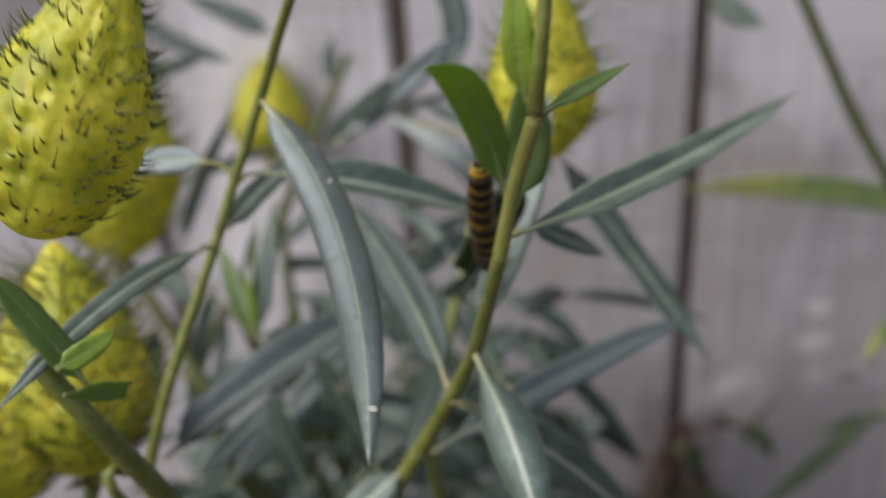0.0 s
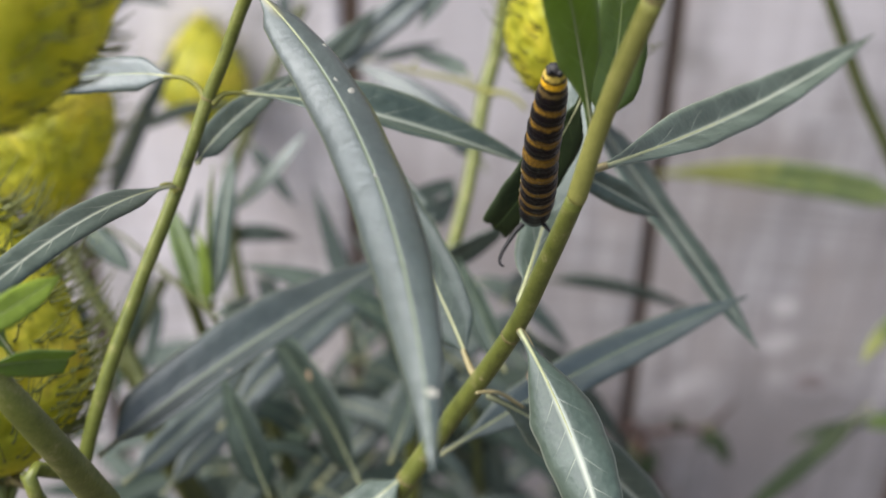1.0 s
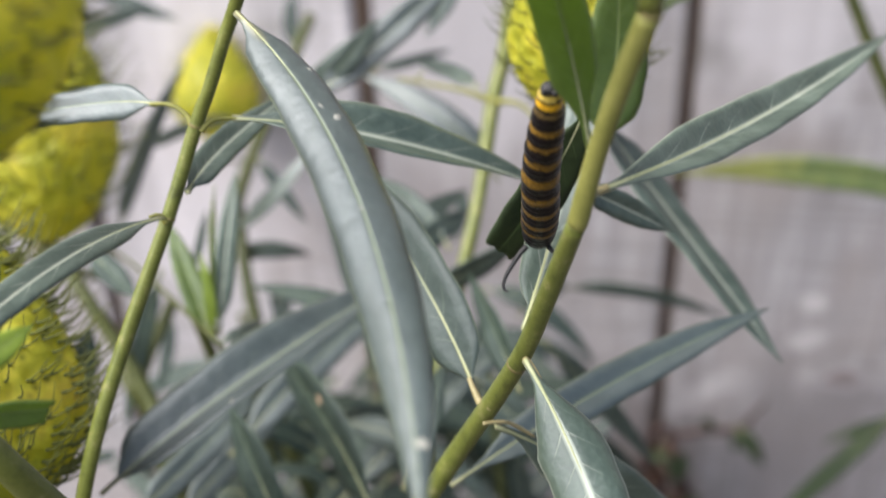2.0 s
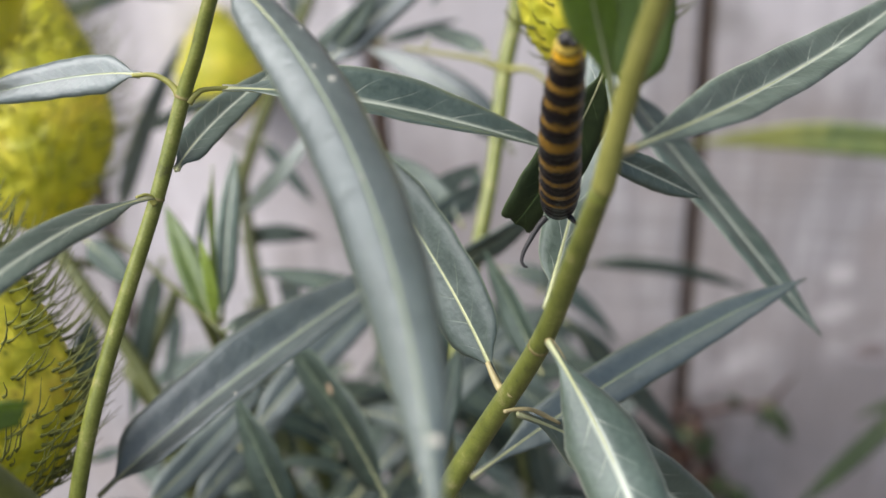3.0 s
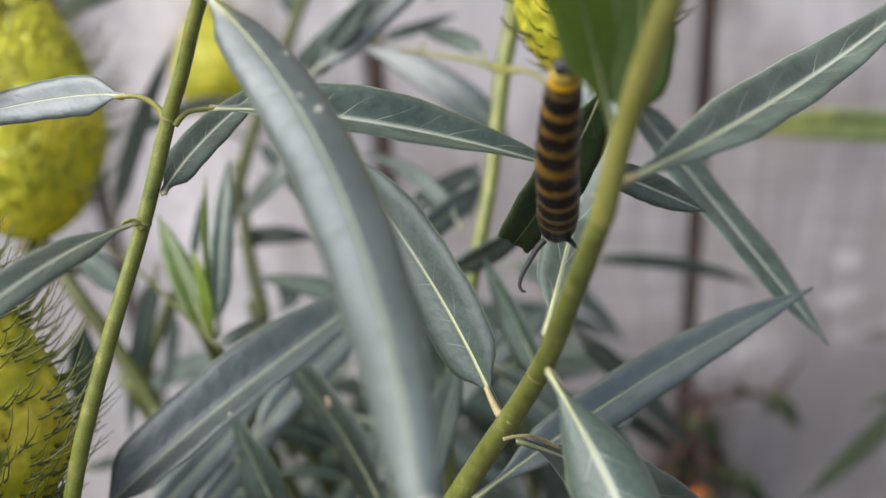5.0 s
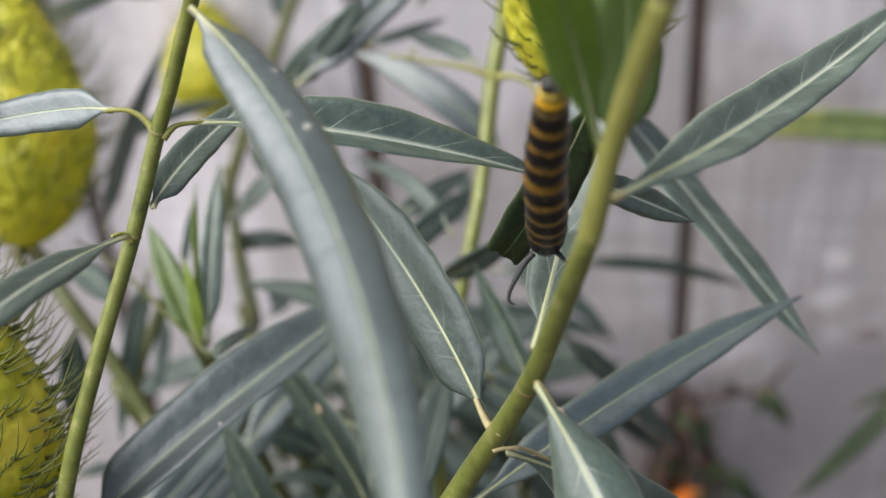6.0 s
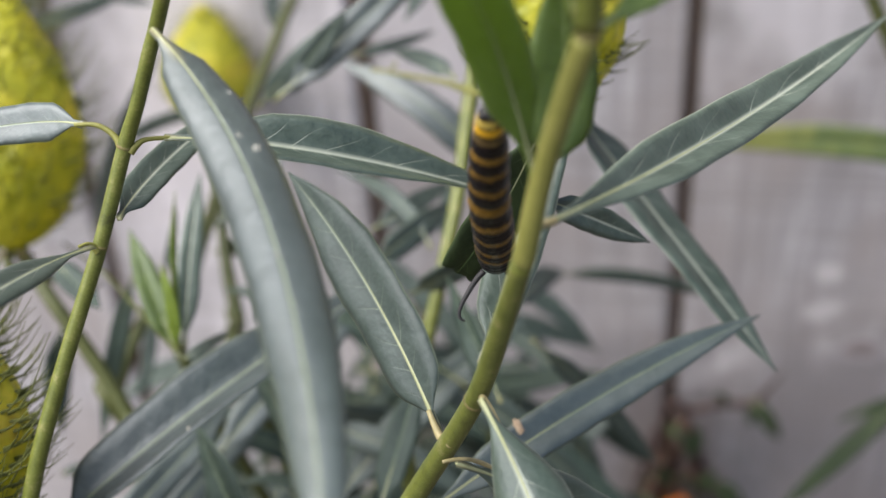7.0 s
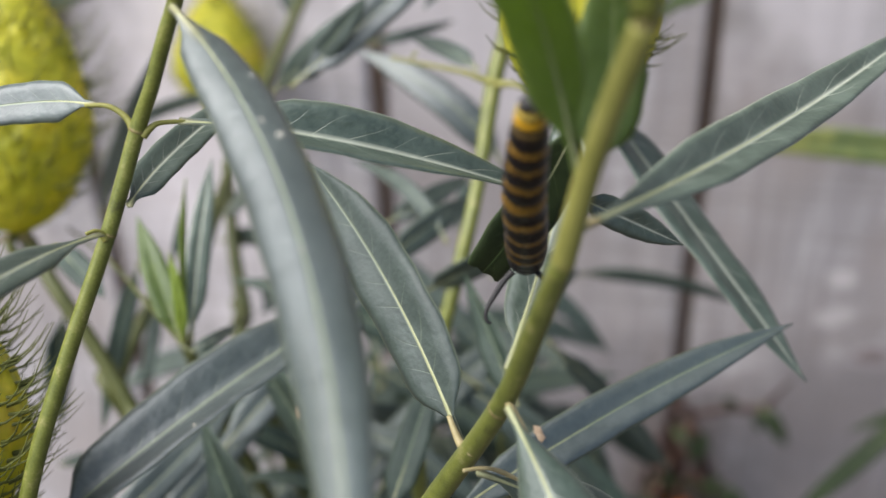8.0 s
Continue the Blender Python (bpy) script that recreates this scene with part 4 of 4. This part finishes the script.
def undergrowth(plant):
    """The plant's lower leaves, crowded round its stems."""
    rnd = random.Random(5)
    for k in range(170):
        y = rnd.uniform(0.46, 0.70)
        x = rnd.uniform(-0.17, 0.0) - (y - 0.46) * 0.25
        z = rnd.uniform(0.32, 0.72 - (y - 0.46) * 0.5 - abs(x + 0.05) * 0.6)
        w = rnd.uniform(0, 2 * math.pi)
        way = Vector((0.6 * math.cos(w), 0.5 * math.sin(w), rnd.uniform(-0.9, 0.7))).normalized()
        long = rnd.uniform(0.06, 0.105)
        base = Vector((x, y, z))
        mid = base + way * long * 0.5 + Vector((0, 0, rnd.uniform(0, 0.012)))
        wide, face, fold = rnd.uniform(0.009, 0.0145), (rnd.uniform(-0.5, 0.5), -0.8, 0.7), rnd.uniform(5, 20)
        tip = base + way * long
        # the outer side stays thin
        if tip.x < -0.125 and tip.z > 0.57:
            continue
        leaf(plant, base, mid, tip, wide, face, fold, LEAF_SHADE if k % 3 else LEAF_DEEP_SHADE)
    for k in range(52):
        d = rnd.uniform(0, 1)
        base = Vector((rnd.uniform(-0.125, 0.005) * (1 + 0.4 * d), 0.50 + 0.16 * d + rnd.uniform(-0.02, 0.02), rnd.uniform(0.56, 0.665) - 0.11 * d))
        way = Vector((rnd.uniform(-0.8, 0.8), rnd.uniform(-0.2, 0.5), rnd.uniform(-0.9, 0.15))).normalized()
        long = rnd.uniform(0.05, 0.09)
        mid, tip = base + way * long * 0.5 + Vector((0, 0, rnd.uniform(0, 0.01))), base + way * long
        wide, face, fold = rnd.uniform(0.009, 0.0135), (rnd.uniform(-0.6, 0.6), -0.8, 0.6), rnd.uniform(5, 20)
        if tip.x > -0.15 or tip.z < 0.57:
            leaf(plant, base, mid, tip, wide, face, fold, LEAF_SHADE if k % 2 else LEAF_DEEP_SHADE)
    bag = ([], [], [])
    for k in range(150):
        x, y, z = rnd.uniform(-0.21, 0.03), rnd.uniform(0.47, 0.75), rnd.uniform(0.16, 0.40)
        w = rnd.uniform(0, 2 * math.pi)
        way = Vector((0.7 * math.cos(w), 0.6 * math.sin(w), rnd.uniform(-0.3, 0.9))).normalized()
        long = rnd.uniform(0.075, 0.125)
        base = Vector((x, y, z))
        mid, tip = base + way * long * 0.5 + Vector((0, 0, rnd.uniform(0, 0.012))), base + way * long
        wide, face, fold = rnd.uniform(0.011, 0.017), (rnd.uniform(-0.5, 0.5), -0.8, 0.7), rnd.uniform(5, 20)
        if max(base.x, tip.x) < -0.005:
            leaf(plant, base, mid, tip, wide, face, fold, LEAF_DEEP_SHADE, bag=bag)
    # these lowest leaves all carry painted shade
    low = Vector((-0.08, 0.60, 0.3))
    tagged(put("low_leaves", mesh_of("low_leaves", [v - low for v in bag[0]], bag[1], LEAF_DEEP_SHADE, bag[2]), plant, low, "lower leaves with shade painted into their colour"), "lower leaves with shade painted into their colour", kind="stuff")
    for k in range(7):
        x, y, z = rnd.uniform(-0.17, -0.04), rnd.uniform(0.54, 0.68), rnd.uniform(0.53, 0.64)
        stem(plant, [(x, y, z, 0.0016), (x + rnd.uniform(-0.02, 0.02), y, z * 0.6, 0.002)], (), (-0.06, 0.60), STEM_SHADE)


undergrowth(swan_plant)


# ---- caterpillar ----
def caterpillar():
    spine = [(-0.0067, 0.3456, 0.8672, 0.0011), (-0.0066, 0.3468, 0.8654, 0.0021), (-0.0070, 0.3497, 0.8592, 0.0031), (-0.0079, 0.3537, 0.8512, 0.0035), (-0.0087, 0.3591, 0.8416, 0.0037), (-0.0089, 0.3641, 0.8330, 0.0038), (-0.0094, 0.3694, 0.8248, 0.0038), (-0.0099, 0.3735, 0.8186, 0.0032)]
    line = glide(spine, 22)
    n, m, segs = len(line), 28, 11.0
    pts = [Vector(p[:3]) for p in line]
    t_all = (pts[-1] - pts[0]).normalized()
    arc = [0.0]
    for p, q in zip(pts, pts[1:]):
        arc.append(arc[-1] + (q - p).length)
    face = Vector((0.05, -0.86, 0.5))
    root = tagged(new("caterpillar"), "plump black and yellow banded caterpillar on a milkweed leaf", "caterpillar")
    root.location = pts[n // 2]
    verts, faces, uvs = [], [], []
    for i, p in enumerate(pts):
        t = (pts[min(i + 1, n - 1)] - pts[max(i - 1, 0)]).normalized()
        a = (face - face.dot(t) * t).normalized()
        b = t.cross(a)
        u = arc[i] / arc[-1]
        r = float(line[i][3]) * (0.89 + 0.11 * abs(math.sin(math.pi * u * segs)) ** 0.6 + 0.02 * math.sin(math.pi * 6 * u * segs))
        for k in range(m):
            w = 2 * math.pi * k / m
            q = p + r * (math.cos(w) * a * (0.92 if math.cos(w) < 0 else 1) + math.sin(w) * b)
            verts.append(q - pts[0])
            uvs.append((u + 0.004 * math.cos(2 * w), k / m))
    for i in range(n - 1):
        for k in range(m):
            q = (k + 1) % m
            faces.append((i * m + k, i * m + q, (i + 1) * m + q, (i + 1) * m + k))
    faces += [tuple(range(m - 1, -1, -1)), tuple((n - 1) * m + k for k in range(m))]
    put("body", mesh_of("body", verts, faces, SKIN, uvs), root, pts[0], "black, mustard and cream banded body")

    def blob(name, at, size, mat, label="", squash=(1, 1, 1)):
        bm = bmesh.new()
        bmesh.ops.create_icosphere(bm, subdivisions=3, radius=size)
        for v in bm.verts:
            v.co = Vector([v.co[c] * squash[c] for c in range(3)]) * (1 + 0.05 * noise.noise(v.co * 900))
        me = bpy.data.meshes.new(name)
        bm.to_mesh(me)
        bm.free()
        me.materials.append(mat)
        me.polygons.foreach_set("use_smooth", [True] * len(me.polygons))
        put(name, me, root, at, label)

    blob("head", pts[-1] + t_all * 0.0004 + Vector((0, 0.001, 0)), 0.0025, BLACK, "glossy black head", (1, 1, 0.8))
    blob("tail", pts[0] + t_all * 0.0002, 0.0015, BLACK, "black tail end", (1, 1, 0.8))
    horns = ([(-0.0121, 0.3720, 0.8171), (-0.0135, 0.3709, 0.8158), (-0.0149, 0.3693, 0.8139), (-0.0161, 0.3677, 0.8120), (-0.0165, 0.3666, 0.8105), (-0.0160, 0.3660, 0.8097), (-0.0153, 0.3660, 0.8095)],
             [(-0.0078, 0.3719, 0.8176), (-0.0067, 0.3706, 0.8172), (-0.0056, 0.3693, 0.8169)],
             [(-0.0074, 0.3440, 0.8670), (-0.0077, 0.3452, 0.8669), (-0.0078, 0.3463, 0.8667)],
             [(-0.0056, 0.3442, 0.8668), (-0.0054, 0.3454, 0.8667), (-0.0053, 0.3465, 0.8665)])
    for h in horns:
        rows = glide(h, 5)
        v, f = tube(rows, [0.00065 * (1 - 0.72 * i / (len(rows) - 1)) for i in range(len(rows))], 8)
        put("feeler", mesh_of("feeler", v, f, BLACK), root, rows[0], "thin black feeler")
    for i in (104, 114, 124, 134):
        p, r = pts[i], float(line[i][3])
        blob("leg", p + Vector((-r * 0.95, 0.0012, 0)), 0.00045, CREAM, "pale stubby leg", (0.8, 1.3, 1.3))
    for i in (40, 52, 64, 76):
        p, r = pts[i], float(line[i][3])
        blob("proleg", p + Vector((r * 0.55, r * 0.75, 0)), 0.0012, BLACK, "", (1, 1.4, 0.9))
    return root


caterpillar()


# ---- weeds at the foot of the fence ----
def creeper():
    root = tagged(new("creeper"), "small red-stemmed weed growing through the fence gap", "weed")
    root.location = (0.052, 0.892, 0.0)
    runs = ([(0.0520, 0.8985, 0, 0.0029), (0.0455, 0.8907, 0.1352, 0.0028), (0.0437, 0.8840, 0.3021, 0.0028), (0.0631, 0.8840, 0.3088, 0.0030), (0.0830, 0.8840, 0.3161, 0.0030), (0.1076, 0.8840, 0.3202, 0.0030), (0.1156, 0.8840, 0.3338, 0.0018), (0.1248, 0.8840, 0.3493, 0.0008)],
            [(0.0583, 0.8840, 0.3063, 0.0024), (0.0647, 0.8840, 0.2790, 0.0024), (0.0754, 0.8840, 0.2529, 0.0024), (0.0832, 0.8840, 0.2351, 0.0024), (0.0992, 0.8907, 0.1492, 0.0016)],
            [(0.0310, 0.8907, 0, 0.0024), (0.0363, 0.8881, 0.1772, 0.0021), (0.0441, 0.8855, 0.2472, 0.0018), (0.0533, 0.8829, 0.3032, 0.0016), (0.0572, 0.8829, 0.3200, 0.0009)],
            [(0.0730, 0.8881, 0, 0.0021), (0.0651, 0.8829, 0.1072, 0.0018), (0.0599, 0.8816, 0.2192, 0.0016), (0.0520, 0.8829, 0.2822, 0.0010)],
            [(0.0179, 0.8907, 0, 0.0018), (0.0232, 0.8881, 0.1492, 0.0017), (0.0363, 0.8881, 0.2332, 0.0013), (0.0350, 0.8881, 0.2682, 0.0008)])
    rnd = random.Random(8)
    tangle = []
    for _ in range(36):
        x, top = rnd.gauss(0.050, 0.013), rnd.uniform(0.16, 0.31)
        y = rnd.uniform(0.875, 0.898)
        tangle.append([(x + rnd.uniform(-0.012, 0.012), y, 0.0, 0.0021), (x + rnd.uniform(-0.008, 0.008), y - 0.003, top * 0.55, 0.0019),
                       (x + rnd.uniform(-0.006, 0.006), y - 0.004, top * 0.85, 0.0013), (x + rnd.uniform(-0.014, 0.014), y - 0.006, top, 0.0008)])
    for rows in (*runs, *tangle):
        line = glide(rows)
        v, f = tube([p[:3] for p in line], [p[3] for p in line], 7)
        put("stem", mesh_of("stem", v, f, VINE), root, line[0][:3])
    for _ in range(34):
        base = Vector((rnd.uniform(0.022, 0.100), rnd.uniform(0.862, 0.880), rnd.uniform(0.11, 0.25)))
        way = Vector((rnd.uniform(-1, 1), rnd.uniform(-0.5, 0.1), rnd.uniform(-0.9, 0.3))).normalized()
        long = rnd.uniform(0.013, 0.025)
        leaf(root, base, base + way * long / 2 + Vector((0, -0.002, 0.001)), base + way * long, rnd.uniform(0.0065, 0.0105), (0.1, -0.8, 0.5), 14, LEAF_WEED)
    blades = (((0.1068, 0.3260), (0.1268, 0.2981), 0.0115), ((0.1061, 0.3249), (0.1047, 0.3092), 0.0085), ((0.0904, 0.3218), (0.0768, 0.3390), 0.007), ((0.0762, 0.2369), (0.1091, 0.2288), 0.009), ((0.0451, 0.2945), (0.0571, 0.2968), 0.009),
              ((0.0599, 0.2976), (0.0730, 0.2836), 0.0118), ((0.0572, 0.2920), (0.0677, 0.2724), 0.0105), ((0.0834, 0.2332), (0.1201, 0.2094), 0.0111),
              ((0.0363, 0.2640), (0.0520, 0.2416), 0.0092), ((0.0389, 0.2472), (0.0284, 0.2192), 0.0105), ((0.0913, 0.1982), (0.1123, 0.1772), 0.0131), ((0.0494, 0.2332), (0.0572, 0.2080), 0.0092), ((0.0965, 0.1632), (0.0703, 0.1492), 0.0118))
    for (x, z), (x2, z2), wide in blades:
        base, tip = Vector((x, 0.880, z)), Vector((x2, 0.870, z2))
        leaf(root, base, (base + tip) / 2 + Vector((0, -0.003, 0.002)), tip, wide, (0.2, -0.8, 0.5), 14, LEAF_WEED)
    withered = (((0.0520, 0.8790, 0.3060), (0.0638, 0.8699, 0.2976)), ((0.0494, 0.8777, 0.2864), (0.0572, 0.8725, 0.2668)), ((0.0460, 0.8780, 0.2700), (0.0350, 0.8720, 0.2560)),
                ((0.0600, 0.8790, 0.2600), (0.0720, 0.8720, 0.2440)), ((0.0400, 0.8770, 0.2440), (0.0290, 0.8710, 0.2260)), ((0.0560, 0.8760, 0.2480), (0.0500, 0.8700, 0.2300)))
    for at, end in withered:
        base, tip = Vector(at), Vector(end)
        leaf(root, base, (base + tip) / 2 + Vector((0, -0.003, 0.002)), tip, 0.008, (0, -0.6, 0.8), 30, LEAF_DRY)
    return root


def flower():
    root = tagged(new("flower"), "single orange flower among weeds at the fence", "flower")
    root.location = (0.056, 0.866, 0.0)
    line = glide([(0.0560, 0.8699, 0, 0.0017), (0.0600, 0.8725, 0.1100, 0.0016), (0.0560, 0.8660, 0.2200, 0.0013)])
    v, f = tube([p[:3] for p in line], [p[3] for p in line], 7)
    put("stem", mesh_of("stem", v, f, STEM), root, line[0][:3])
    for ring, count, tilt in ((0.0144, 12, 0.15), (0.0105, 10, 0.5), (0.0066, 7, 0.9)):
        for k in range(count):
            w = 2 * math.pi * (k + ring * 100) / count
            way = Vector((math.cos(w), math.sin(w) - 0.3, tilt + 0.3)).normalized()
            base = Vector((0.0560, 0.8660, 0.2200))
            vs, fs, us = [], [], []
            across = way.cross(Vector((0, 0, 1))).normalized()
            for i in range(5):
                s = i / 4
                for q in (-1, 0, 1):
                    wid = 0.0037 * math.sin(math.pi * (0.15 + 0.75 * s))
                    vs.append(way * (ring * s) + across * wid * q + Vector((0, 0, 0.0008 * (1 - q * q) - 0.002 * s * s)))
            for i in range(4):
                for q in range(2):
                    a = i * 3 + q
                    fs.append((a, a + 1, a + 4, a + 3))
            put("petal", mesh_of("petal", vs, fs, PETAL), root, base)
    return root


creeper()
flower()
